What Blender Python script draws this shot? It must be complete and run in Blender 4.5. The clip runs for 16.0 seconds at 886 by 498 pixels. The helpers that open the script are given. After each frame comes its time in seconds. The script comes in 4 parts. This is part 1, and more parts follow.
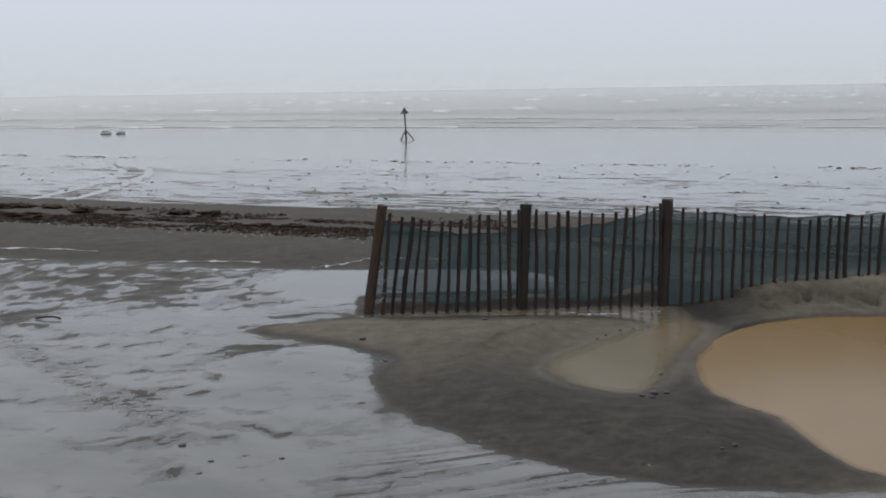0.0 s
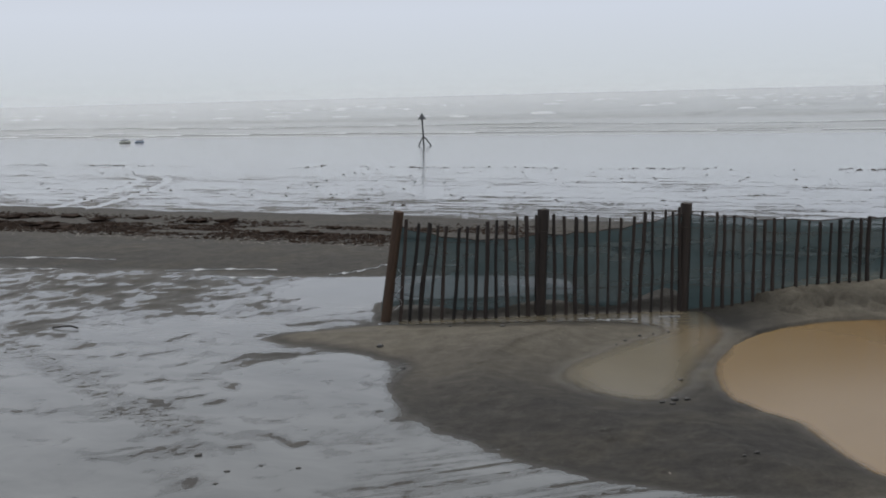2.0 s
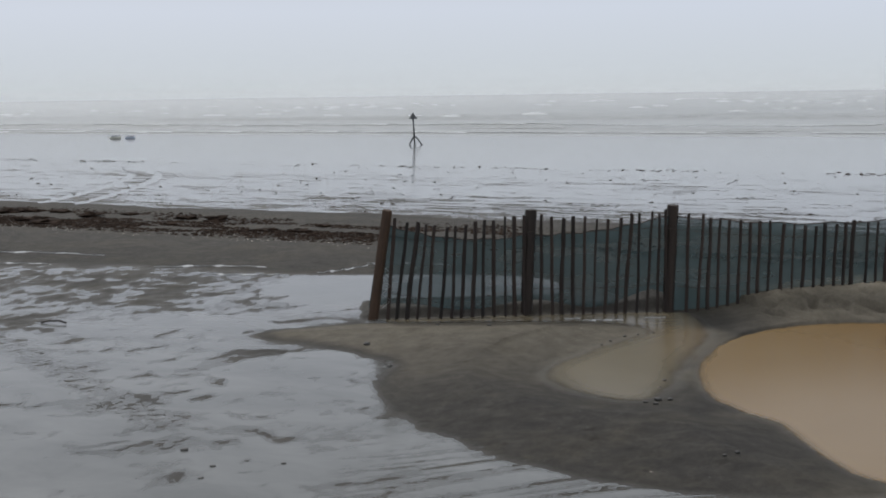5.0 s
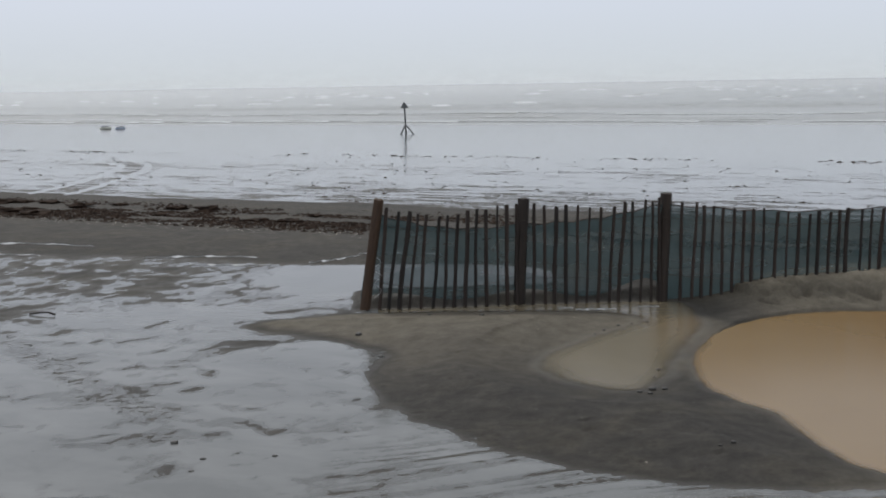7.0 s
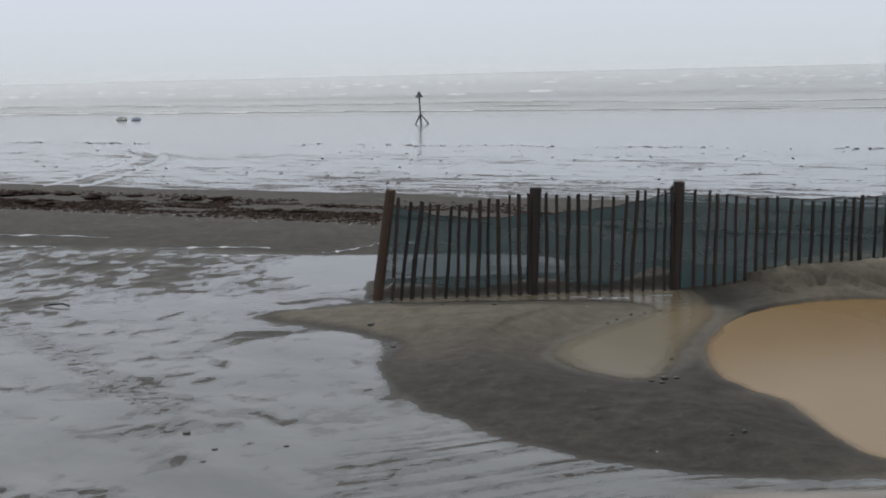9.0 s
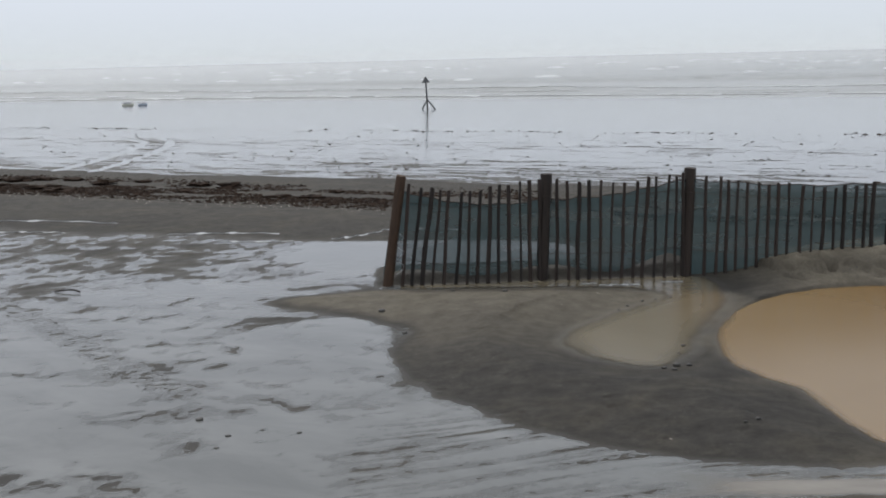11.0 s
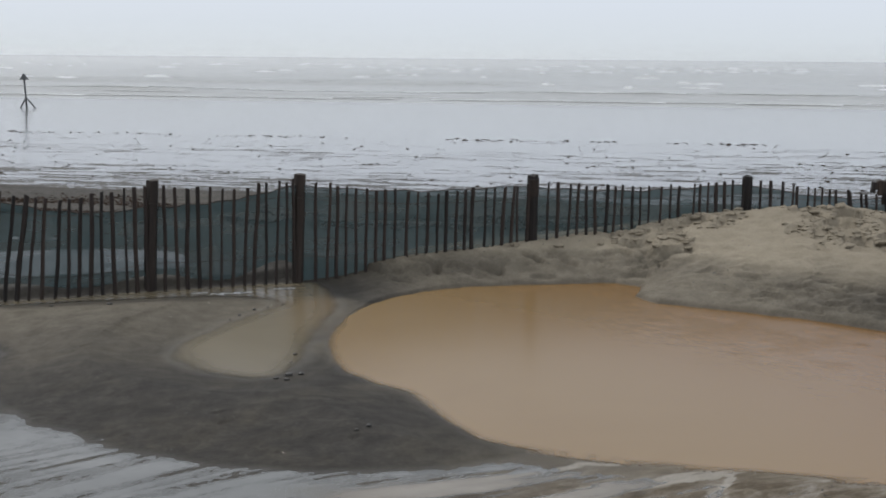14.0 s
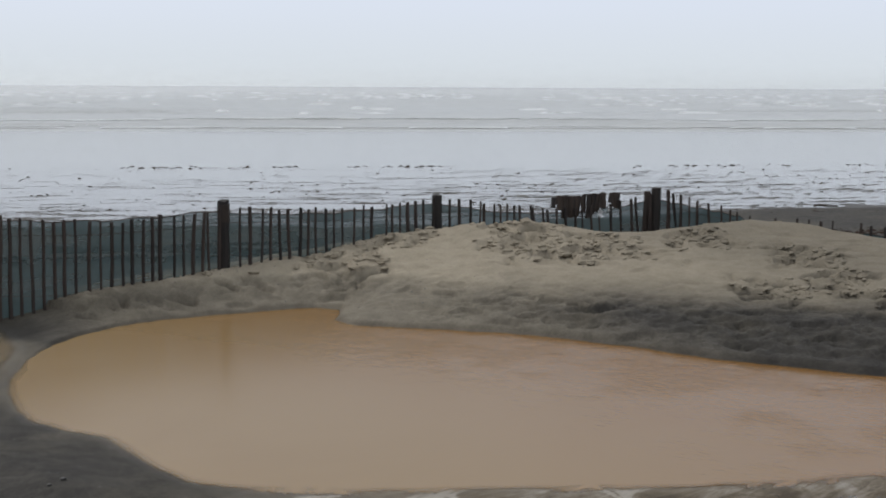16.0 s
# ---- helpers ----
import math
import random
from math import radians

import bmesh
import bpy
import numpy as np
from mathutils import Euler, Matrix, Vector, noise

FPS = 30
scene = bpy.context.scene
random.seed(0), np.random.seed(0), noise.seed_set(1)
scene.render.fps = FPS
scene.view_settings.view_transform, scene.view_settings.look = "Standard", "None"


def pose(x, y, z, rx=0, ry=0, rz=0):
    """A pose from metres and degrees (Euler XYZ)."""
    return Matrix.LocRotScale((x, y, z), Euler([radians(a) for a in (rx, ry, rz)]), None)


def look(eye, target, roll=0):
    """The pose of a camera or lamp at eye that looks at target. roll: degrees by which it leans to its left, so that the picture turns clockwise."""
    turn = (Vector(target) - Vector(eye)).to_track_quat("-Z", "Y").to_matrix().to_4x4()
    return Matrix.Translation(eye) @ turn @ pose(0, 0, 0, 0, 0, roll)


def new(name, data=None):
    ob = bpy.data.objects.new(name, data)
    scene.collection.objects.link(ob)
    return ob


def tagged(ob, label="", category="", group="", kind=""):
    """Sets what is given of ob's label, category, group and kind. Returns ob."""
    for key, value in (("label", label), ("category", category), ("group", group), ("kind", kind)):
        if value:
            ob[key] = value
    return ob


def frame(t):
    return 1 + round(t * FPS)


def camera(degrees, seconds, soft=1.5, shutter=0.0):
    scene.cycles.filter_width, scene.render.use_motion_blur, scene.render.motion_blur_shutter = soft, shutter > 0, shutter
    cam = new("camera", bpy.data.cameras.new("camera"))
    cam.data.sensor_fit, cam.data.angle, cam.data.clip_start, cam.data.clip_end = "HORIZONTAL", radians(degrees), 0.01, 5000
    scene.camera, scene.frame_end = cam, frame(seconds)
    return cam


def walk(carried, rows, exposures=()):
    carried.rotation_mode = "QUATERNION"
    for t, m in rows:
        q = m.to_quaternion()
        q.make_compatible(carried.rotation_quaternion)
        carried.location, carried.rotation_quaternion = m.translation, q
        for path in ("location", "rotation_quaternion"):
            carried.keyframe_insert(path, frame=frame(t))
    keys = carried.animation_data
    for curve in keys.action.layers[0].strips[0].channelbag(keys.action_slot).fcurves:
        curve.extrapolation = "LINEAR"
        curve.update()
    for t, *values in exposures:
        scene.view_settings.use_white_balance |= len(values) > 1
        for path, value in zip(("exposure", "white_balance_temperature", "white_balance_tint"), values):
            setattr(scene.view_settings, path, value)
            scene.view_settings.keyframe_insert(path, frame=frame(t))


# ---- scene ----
cam = camera(41.7, 16.0, soft=1.8)

# the path: seconds, then x, y, z in metres and the turn in degrees
PATH = [
    (0, (0.035, -0.142, 2.593), (0.204, 1.832, 2.321), -0.9),
    (0.5, (0.027, -0.138, 2.618), (0.213, 1.834, 2.34), -0.8),
    (1, (0.063, -0.069, 2.598), (0.237, 1.904, 2.321), -0.5),
    (1.5, (0.017, -0.086, 2.594), (0.187, 1.888, 2.325), -0.8),
    (2, (0.062, -0.06, 2.589), (0.199, 1.918, 2.327), -1.5),
    (2.5, (0.055, -0.093, 2.583), (0.202, 1.885, 2.326), -1.3),
    (3, (0.024, -0.115, 2.593), (0.173, 1.865, 2.351), -0.9),
    (3.5, (0.059, -0.116, 2.605), (0.215, 1.862, 2.35), -1.1),
    (4, (0.064, -0.153, 2.598), (0.226, 1.824, 2.342), -0.9),
    (4.5, (0.031, -0.168, 2.599), (0.203, 1.808, 2.348), -0.8),
    (5, (0.082, -0.14, 2.594), (0.236, 1.836, 2.331), -0.8),
    (7.5, (0.091, -0.036, 2.577), (0.26, 1.937, 2.292), -1.0),
    (8, (0.117, -0.055, 2.583), (0.262, 1.918, 2.289), -1.4),
    (8.5, (0.087, -0.051, 2.588), (0.233, 1.921, 2.284), -1.5),
    (9, (0.133, -0.043, 2.585), (0.272, 1.93, 2.286), -1.4),
    (11.5, (0.076, 0.006, 2.591), (0.204, 1.975, 2.265), -1.4),
    (12, (0.171, 0.045, 2.584), (0.444, 2.001, 2.269), -0.7),
    (12.5, (0.121, 0.072, 2.597), (0.646, 1.977, 2.288), -0.1),
    (13, (0.025, 0.065, 2.581), (0.71, 1.919, 2.274), -0.2),
    (13.5, (0.037, 0.12, 2.606), (0.774, 1.953, 2.295), 0.2),
    (14, (0.186, 0.168, 2.619), (0.948, 1.989, 2.294), 0.5),
    (14.5, (0.259, 0.22, 2.588), (1.173, 1.969, 2.263), -0.6),
    (15, (0.209, 0.288, 2.603), (1.322, 1.919, 2.285), -0.8),
    (15.5, (0.114, 0.415, 2.557), (1.355, 1.952, 2.245), 0.8),
    (16, (0.197, 0.532, 2.553), (1.43, 2.082, 2.276), 0.3),
]
walk(cam, [(t, look(eye, target, roll)) for t, eye, target, roll in PATH],
     exposures=[(0.0, -0.07), (5.2, -0.07), (7.3, 0.0), (9.2, 0.0), (11.3, 0.14), (16.0, 0.14)])

# ---------------------------------------------------------------- world and light
world = bpy.data.worlds.new("overcast_sky")
scene.world = world
world.use_nodes = True
wn, wl = world.node_tree.nodes, world.node_tree.links
wn.clear()
w_out = wn.new("ShaderNodeOutputWorld")
w_bg = wn.new("ShaderNodeBackground")
w_sky = wn.new("ShaderNodeTexSky")
w_sky.sky_type = "NISHITA"
w_sky.sun_disc = False
w_sky.sun_elevation = radians(48)
w_sky.sun_rotation = radians(-20)
w_sky.dust_density = 6.0
w_scale = wn.new("ShaderNodeVectorMath")
w_scale.operation = "SCALE"
w_scale.inputs["Scale"].default_value = 0.08
w_geo = wn.new("ShaderNodeTexCoord")
w_sep = wn.new("ShaderNodeSeparateXYZ")
w_ramp = wn.new("ShaderNodeValToRGB")
# cloud cover: fog at the horizon, a lighter belt above it, grey cloud overhead
ramp = w_ramp.color_ramp
ramp.elements[0].position, ramp.elements[0].color = 0.0, (0.635, 0.685, 0.725, 1)
ramp.elements[1].position, ramp.elements[1].color = 1.0, (0.86, 0.90, 0.96, 1)
for at_z, shade in ((0.02, (0.655, 0.71, 0.765, 1)), (0.07, (0.675, 0.735, 0.84, 1)), (0.14, (0.60, 0.645, 0.75, 1)), (0.28, (0.60, 0.645, 0.73, 1)), (0.6, (0.78, 0.82, 0.88, 1))):
    e = ramp.elements.new(at_z)
    e.color = shade
w_mix = wn.new("ShaderNodeMix")
w_mix.data_type = "RGBA"
w_mix.inputs[0].default_value = 0.93
wl.new(w_sky.outputs[0], w_scale.inputs[0])
wl.new(w_geo.outputs["Generated"], w_sep.inputs[0])
wl.new(w_sep.outputs["Z"], w_ramp.inputs[0])
wl.new(w_scale.outputs[0], w_mix.inputs[6])
wl.new(w_ramp.outputs[0], w_mix.inputs[7])
wl.new(w_mix.outputs[2], w_bg.inputs["Color"])
w_bg.inputs["Strength"].default_value = 1.0
wl.new(w_bg.outputs[0], w_out.inputs[0])

sun_data = bpy.data.lights.new("sun", "SUN")
sun_data.energy = 1.35
sun_data.angle = radians(11)
sun_data.color = (1.0, 0.98, 0.95)
sun = new("sun", sun_data)
sun.matrix_world = look((-6, 40, 38), (6, 8, 0))


# ---------------------------------------------------------------- materials
def material(name):
    m = bpy.data.materials.new(name)
    m.use_nodes = True
    n, l = m.node_tree.nodes, m.node_tree.links
    n.clear()
    out = n.new("ShaderNodeOutputMaterial")
    b = n.new("ShaderNodeBsdfPrincipled")
    l.new(b.outputs[0], out.inputs[0])
    return m, n, l, b, out


def coords(n, l, scale=(1, 1, 1), turn=0.0, object_space=False):
    c = n.new("ShaderNodeTexCoord") if object_space else n.new("ShaderNodeNewGeometry")
    turned = n.new("ShaderNodeMapping")
    turned.inputs["Rotation"].default_value = (0, 0, turn)
    l.new(c.outputs["Object"] if object_space else c.outputs["Position"], turned.inputs[0])
    mp = n.new("ShaderNodeMapping")
    mp.inputs["Scale"].default_value = scale
    l.new(turned.outputs[0], mp.inputs[0])
    return mp.outputs[0]


def noise_tex(n, l, vec, scale, detail=4.0, rough=0.6, distortion=0.0):
    t = n.new("ShaderNodeTexNoise")
    t.inputs["Scale"].default_value = scale
    t.inputs["Detail"].default_value = detail
    t.inputs["Roughness"].default_value = rough
    t.inputs["Distortion"].default_value = distortion
    l.new(vec, t.inputs["Vector"])
    return t.outputs[0]


def ramp_of(n, l, fac, stops):
    r = n.new("ShaderNodeValToRGB")
    els = r.color_ramp.elements
    while len(els) < len(stops):
        els.new(0.5)
    for e, (p, c) in zip(els, stops):
        e.position, e.color = p, (*c, 1) if len(c) == 3 else c
    l.new(fac, r.inputs[0])
    return r.outputs[0]


def mixed(n, l, fac, a, b, blend="MIX"):
    m = n.new("ShaderNodeMix")
    m.data_type, m.blend_type = "RGBA", blend
    for slot, v in ((0, fac), (6, a), (7, b)):
        if isinstance(v, (int, float)):
            m.inputs[slot].default_value = v
        elif isinstance(v, tuple):
            m.inputs[slot].default_value = (*v, 1)
        else:
            l.new(v, m.inputs[slot])
    return m.outputs[2]


def remap(n, l, v, a, b, c=0.0, d=1.0):
    r = n.new("ShaderNodeMapRange")
    r.interpolation_type = "SMOOTHSTEP"
    for i, x in enumerate((a, b, c, d)):
        r.inputs[i + 1].default_value = x
    l.new(v, r.inputs[0])
    return r.outputs[0]


def arith(n, l, op, a, b):
    m = n.new("ShaderNodeMath")
    m.operation = op
    for i, v in enumerate((a, b)):
        if isinstance(v, (int, float)):
            m.inputs[i].default_value = v
        else:
            l.new(v, m.inputs[i])
    return m.outputs[0]


def bump(n, l, b, height, strength, distance):
    bp = n.new("ShaderNodeBump")
    bp.inputs["Strength"].default_value = strength
    bp.inputs["Distance"].default_value = distance
    l.new(height, bp.inputs["Height"])
    l.new(bp.outputs[0], b.inputs["Normal"])


def sand_material():
    """Beach sand: soaked and dark low down by the water, drier and pale on the heaped dune."""
    m, n, l, b, out = material("sand")
    p = coords(n, l)
    sep = n.new("ShaderNodeSeparateXYZ")
    l.new(p, sep.inputs[0])
    big = noise_tex(n, l, p, 0.55, 3)
    mid = noise_tex(n, l, p, 5.5, 8, 0.68)
    fine = noise_tex(n, l, p, 38, 6, 0.78)
    grain = noise_tex(n, l, p, 420, 2, 0.7)
    dry_z = arith(n, l, "ADD", sep.outputs["Z"], arith(n, l, "MULTIPLY", arith(n, l, "SUBTRACT", mid, 0.5), 0.035))
    dry_z = arith(n, l, "ADD", dry_z, arith(n, l, "MULTIPLY", arith(n, l, "SUBTRACT", big, 0.5), 0.15))
    dry = remap(n, l, dry_z, 0.18, 0.47)
    wet_col = ramp_of(n, l, mid, [(0.3, (0.027, 0.0248, 0.0218)), (0.5, (0.042, 0.0385, 0.0338)), (0.7, (0.062, 0.0565, 0.049))])
    wet_col = mixed(n, l, 1.0, wet_col, ramp_of(n, l, noise_tex(n, l, p, 1.1, 4, 0.6), [(0.36, (0.86, 0.86, 0.87)), (0.5, (1.0, 1.0, 0.98)), (0.64, (1.16, 1.13, 1.03))]), "MULTIPLY")
    dry_col = ramp_of(n, l, mid, [(0.3, (0.220, 0.189, 0.140)), (0.5, (0.256, 0.221, 0.166)), (0.7, (0.288, 0.251, 0.192))])
    silt = n.new("ShaderNodeAttribute")
    silt.attribute_name = "silt"
    pale = arith(n, l, "MULTIPLY", silt.outputs["Fac"], remap(n, l, mid, 0.25, 0.7, 0.9, 1.1))
    dry_all = n.new("ShaderNodeMath")
    dry_all.operation, dry_all.use_clamp = "ADD", True
    l.new(dry, dry_all.inputs[0])
    l.new(pale, dry_all.inputs[1])
    col = mixed(n, l, dry_all.outputs[0], wet_col, dry_col)
    # sediment sorted into pale and brown streaks where water runs off
    wash = n.new("ShaderNodeAttribute")
    wash.attribute_name = "wash"
    flow = coords(n, l, (0.8, 5.0, 1), radians(-6))
    streak = noise_tex(n, l, flow, 4.2, 7, 0.68, 0.8)
    braid = noise_tex(n, l, coords(n, l, (0.9, 1.5, 1), radians(-6)), 2.2, 6, 0.66, 1.0)
    sorted_fac = arith(n, l, "ADD", arith(n, l, "MULTIPLY", streak, 0.35), arith(n, l, "MULTIPLY", braid, 0.65))
    wash_col = ramp_of(n, l, sorted_fac, [(0.40, (0.056, 0.043, 0.029)), (0.47, (0.098, 0.077, 0.052)), (0.54, (0.160, 0.134, 0.102)), (0.64, (0.29, 0.268, 0.236))])
    col = mixed(n, l, arith(n, l, "MULTIPLY", wash.outputs["Fac"], 0.9), col, wash_col)
    # pale fans below the outlets: silt, with the film's sky reflection painted in
    fan = n.new("ShaderNodeAttribute")
    fan.attribute_name = "fan"
    fan_fac = remap(n, l, arith(n, l, "ADD", fan.outputs["Fac"], arith(n, l, "MULTIPLY", arith(n, l, "SUBTRACT", streak, 0.5), 1.6)), 0.32, 0.76, 0.0, 0.65)
    col = mixed(n, l, fan_fac, col, (0.34, 0.315, 0.275))
    speck = ramp_of(n, l, fine, [(0.36, (0.45, 0.45, 0.45)), (0.49, (0.97, 0.97, 0.97)), (0.62, (1.45, 1.42, 1.36))])
    col = mixed(n, l, remap(n, l, dry_all.outputs[0], 0.0, 1.0, 0.34, 0.14), col, speck, "MULTIPLY")
    l.new(col, b.inputs["Base Color"])
    soaked = arith(n, l, "ADD", sep.outputs["Z"], arith(n, l, "MULTIPLY", arith(n, l, "SUBTRACT", mid, 0.5), 0.02))
    rough = arith(n, l, "MULTIPLY", remap(n, l, dry, 0, 1, 0.80, 0.97), remap(n, l, soaked, -0.002, 0.010, 0.70, 1.0))
    l.new(rough, b.inputs["Roughness"])
    l.new(remap(n, l, soaked, 0.001, 0.012, 0.24, 0.16), b.inputs["Specular IOR Level"])
    mid_h = arith(n, l, "ADD", mid, arith(n, l, "MULTIPLY", arith(n, l, "MULTIPLY", streak, wash.outputs["Fac"]), 0.8))
    h = arith(n, l, "ADD", arith(n, l, "MULTIPLY", mid_h, 0.28), arith(n, l, "MULTIPLY", fine, 0.5))
    h = arith(n, l, "ADD", h, arith(n, l, "MULTIPLY", grain, 0.06))
    bump(n, l, b, h, 0.7, 0.035)
    return m


def water_material(name, colours, rough, scale, strength, stretch=(1, 1, 1), turn=0.0, distance=0.01, clear=0.0, gust=0.0, streaky=False, lace=0.35, ochre=False):
    """Silty standing water: clouded by what it carries, with a smooth skin and small ripples."""
    m, n, l, b, out = material(name)
    p = coords(n, l)
    s = coords(n, l, stretch, turn)
    cloud = noise_tex(n, l, s, 0.8, 5, 0.6, 0.5) if streaky else noise_tex(n, l, p, 0.5, 3, 0.55, 0.4)
    tint = ramp_of(n, l, cloud, [(0.3, colours[0]), (0.7, colours[1])])
    if gust:
        # deeper orange at the windy end: weaker sky reflection put into the colour
        far_end = n.new("ShaderNodeSeparateXYZ")
        l.new(p, far_end.inputs[0])
        drift = arith(n, l, "ADD", far_end.outputs["X"], arith(n, l, "MULTIPLY", cloud, 2.0))
        tint = mixed(n, l, remap(n, l, drift, 5.0, 9.5), tint, (0.158, 0.080, 0.022))
    if ochre:
        # orange towards the big puddle: silt, with brown reflections painted into the colour
        pool_xyz = n.new("ShaderNodeSeparateXYZ")
        l.new(p, pool_xyz.inputs[0])
        near_big = arith(n, l, "ADD", pool_xyz.outputs["X"], arith(n, l, "MULTIPLY", cloud, 0.5))
        tint = mixed(n, l, arith(n, l, "MULTIPLY", remap(n, l, near_big, 3.1, 4.5, 0.0, 0.6), remap(n, l, pool_xyz.outputs["Y"], 11.9, 12.6, 1.0, 0.0)), tint, (0.205, 0.125, 0.055))
    l.new(tint, b.inputs["Base Color"])
    b.inputs["IOR"].default_value = 1.33
    b.inputs["Roughness"].default_value = rough
    b.inputs["Specular IOR Level"].default_value = 0.8 if gust else 0.5
    ripple = noise_tex(n, l, s, scale, 3, 0.55, 0.3)
    if gust:
        gsep = n.new("ShaderNodeSeparateXYZ")
        l.new(p, gsep.inputs[0])
        wind = arith(n, l, "ADD", gsep.outputs["X"], arith(n, l, "MULTIPLY", cloud, 3.0))
        cats_paw = remap(n, l, noise_tex(n, l, p, 0.9, 3, 0.6), 0.42, 0.62, 0.12, 1.0)
        ripple = arith(n, l, "MULTIPLY", ripple, arith(n, l, "MULTIPLY", cats_paw, remap(n, l, wind, gust, gust + 2.5, 0.03, 1.0)))
    bump(n, l, b, ripple, strength, distance)
    if clear:
        # the sand shows through where the water is thin
        deep = n.new("ShaderNodeAttribute")
        deep.attribute_name = "depth"
        grit = noise_tex(n, l, p, 9.0, 7, 0.68, 0.4)
        lapped = arith(n, l, "ADD", deep.outputs["Fac"], arith(n, l, "MULTIPLY", arith(n, l, "SUBTRACT", grit, 0.5), lace * clear))
        cover = arith(n, l, "ADD", remap(n, l, lapped, 0.0, clear * (0.4 if streaky else 1.0), 0.0, 0.74), remap(n, l, lapped, 0.5 * clear, 2.2 * clear, 0.0, 0.26))
        l.new(cover, b.inputs["Alpha"])
    return m


def wood_material(name, dark, light, rough=0.75):
    m, n, l, b, out = material(name)
    p = coords(n, l, (1, 1, 0.12), object_space=True)
    info = n.new("ShaderNodeObjectInfo")
    shift = n.new("ShaderNodeVectorMath")
    shift.operation = "ADD"
    l.new(p, shift.inputs[0])
    l.new(info.outputs["Random"], shift.inputs[1])
    streak = noise_tex(n, l, shift.outputs[0], 38, 5, 0.7, 0.3)
    blot = noise_tex(n, l, shift.outputs[0], 7, 3)
    f = arith(n, l, "ADD", arith(n, l, "MULTIPLY", streak, 0.65), arith(n, l, "MULTIPLY", blot, 0.35))
    f = arith(n, l, "ADD", f, arith(n, l, "MULTIPLY", arith(n, l, "SUBTRACT", info.outputs["Random"], 0.5), 0.3))
    l.new(ramp_of(n, l, f, [(0.3, dark), (0.72, light)]), b.inputs["Base Color"])
    b.inputs["Roughness"].default_value = rough
    bump(n, l, b, streak, 0.7, 0.006)
    return m


def plain_material(name, a, c, scale, rough, strength=0.4, distance=0.01, metal=0.0):
    m, n, l, b, out = material(name)
    p = coords(n, l, object_space=False)
    t = noise_tex(n, l, p, scale, 5, 0.65)
    l.new(ramp_of(n, l, t, [(0.3, a), (0.7, c)]), b.inputs["Base Color"])
    b.inputs["Roughness"].default_value = rough
    b.inputs["Metallic"].default_value = metal
    bump(n, l, b, t, strength, distance)
    return m


def net_material():
    """Knitted green windbreak netting: a close weave with pin holes that lets part of the view through."""
    m, n, l, b, out = material("green_netting")
    p = coords(n, l)
    stain = noise_tex(n, l, p, 2.3, 5, 0.65)
    l.new(ramp_of(n, l, stain, [(0.3, (0.052, 0.086, 0.092)), (0.7, (0.084, 0.130, 0.137))]), b.inputs["Base Color"])
    b.inputs["Roughness"].default_value = 0.7
    tr = n.new("ShaderNodeBsdfTransparent")
    mx = n.new("ShaderNodeMixShader")
    fold = remap(n, l, noise_tex(n, l, coords(n, l, (0.6, 0.6, 2.2)), 2.0, 3), 0.3, 0.7, 0.70, 0.88)
    l.new(fold, mx.inputs[0])
    l.new(tr.outputs[0], mx.inputs[1])
    tl = n.new("ShaderNodeBsdfTranslucent")
    tl.inputs["Color"].default_value = (0.046, 0.074, 0.079, 1)
    both = n.new("ShaderNodeMixShader")
    both.inputs[0].default_value = 0.45
    l.new(b.outputs[0], both.inputs[1])
    l.new(tl.outputs[0], both.inputs[2])
    l.new(both.outputs[0], mx.inputs[2])
    l.new(mx.outputs[0], out.inputs[0])
    return m


SHORE = radians(-31)
M_SAND = sand_material()
M_FILM = water_material("shallow_water", ((0.112, 0.114, 0.109), (0.176, 0.177, 0.170)), 0.13, 5.0, 0.16, (1, 2.0, 1), -SHORE, clear=0.0036, streaky=True, lace=3.8)
M_PUDDLE = water_material("muddy_water", ((0.196, 0.124, 0.050), (0.217, 0.141, 0.061)), 0.24, 7.5, 1.0, (1.0, 2.8, 1), 1.19, 0.014, clear=0.009, gust=7.0)
M_POOL = water_material("cloudy_water", ((0.135, 0.112, 0.073), (0.172, 0.142, 0.094)), 0.24, 7.0, 0.14, clear=0.015, ochre=True)
M_RUNOFF = water_material("silty_runoff", ((0.17, 0.150, 0.122), (0.225, 0.203, 0.172)), 0.26, 9.0, 0.4, (1, 3, 1), -SHORE, clear=0.008)
M_SEA = water_material("sea_water", ((0.255, 0.26, 0.238), (0.325, 0.327, 0.300)), 0.26, 0.35, 0.35, (1, 3.5, 1), -SHORE, 0.12)
M_FOAM = plain_material("sea_foam", (0.46, 0.47, 0.475), (0.64, 0.65, 0.655), 6, 0.7)
M_FROTH = plain_material("old_froth", (0.33, 0.335, 0.34), (0.48, 0.485, 0.49), 9, 0.8)
M_PICKET = wood_material("weathered_pale_wood", (0.008, 0.006, 0.005), (0.038, 0.024, 0.018))
M_POST = wood_material("wet_post_wood", (0.010, 0.008, 0.007), (0.040, 0.026, 0.018))
M_POST_BROWN = wood_material("brown_post_wood", (0.022, 0.012, 0.007), (0.085, 0.045, 0.022))
M_NET = net_material()
M_WIRE = plain_material("rusty_wire", (0.03, 0.025, 0.02), (0.08, 0.06, 0.05), 90, 0.6, metal=0.6)
M_WEED = plain_material("rotting_seaweed", (0.012, 0.009, 0.007), (0.054, 0.036, 0.026), 7, 0.95)
M_WEED.node_tree.nodes["Principled BSDF"].inputs["Specular IOR Level"].default_value = 0.08
M_SHELL = plain_material("shell_grit", (0.28, 0.24, 0.19), (0.6, 0.55, 0.47), 30, 0.7)
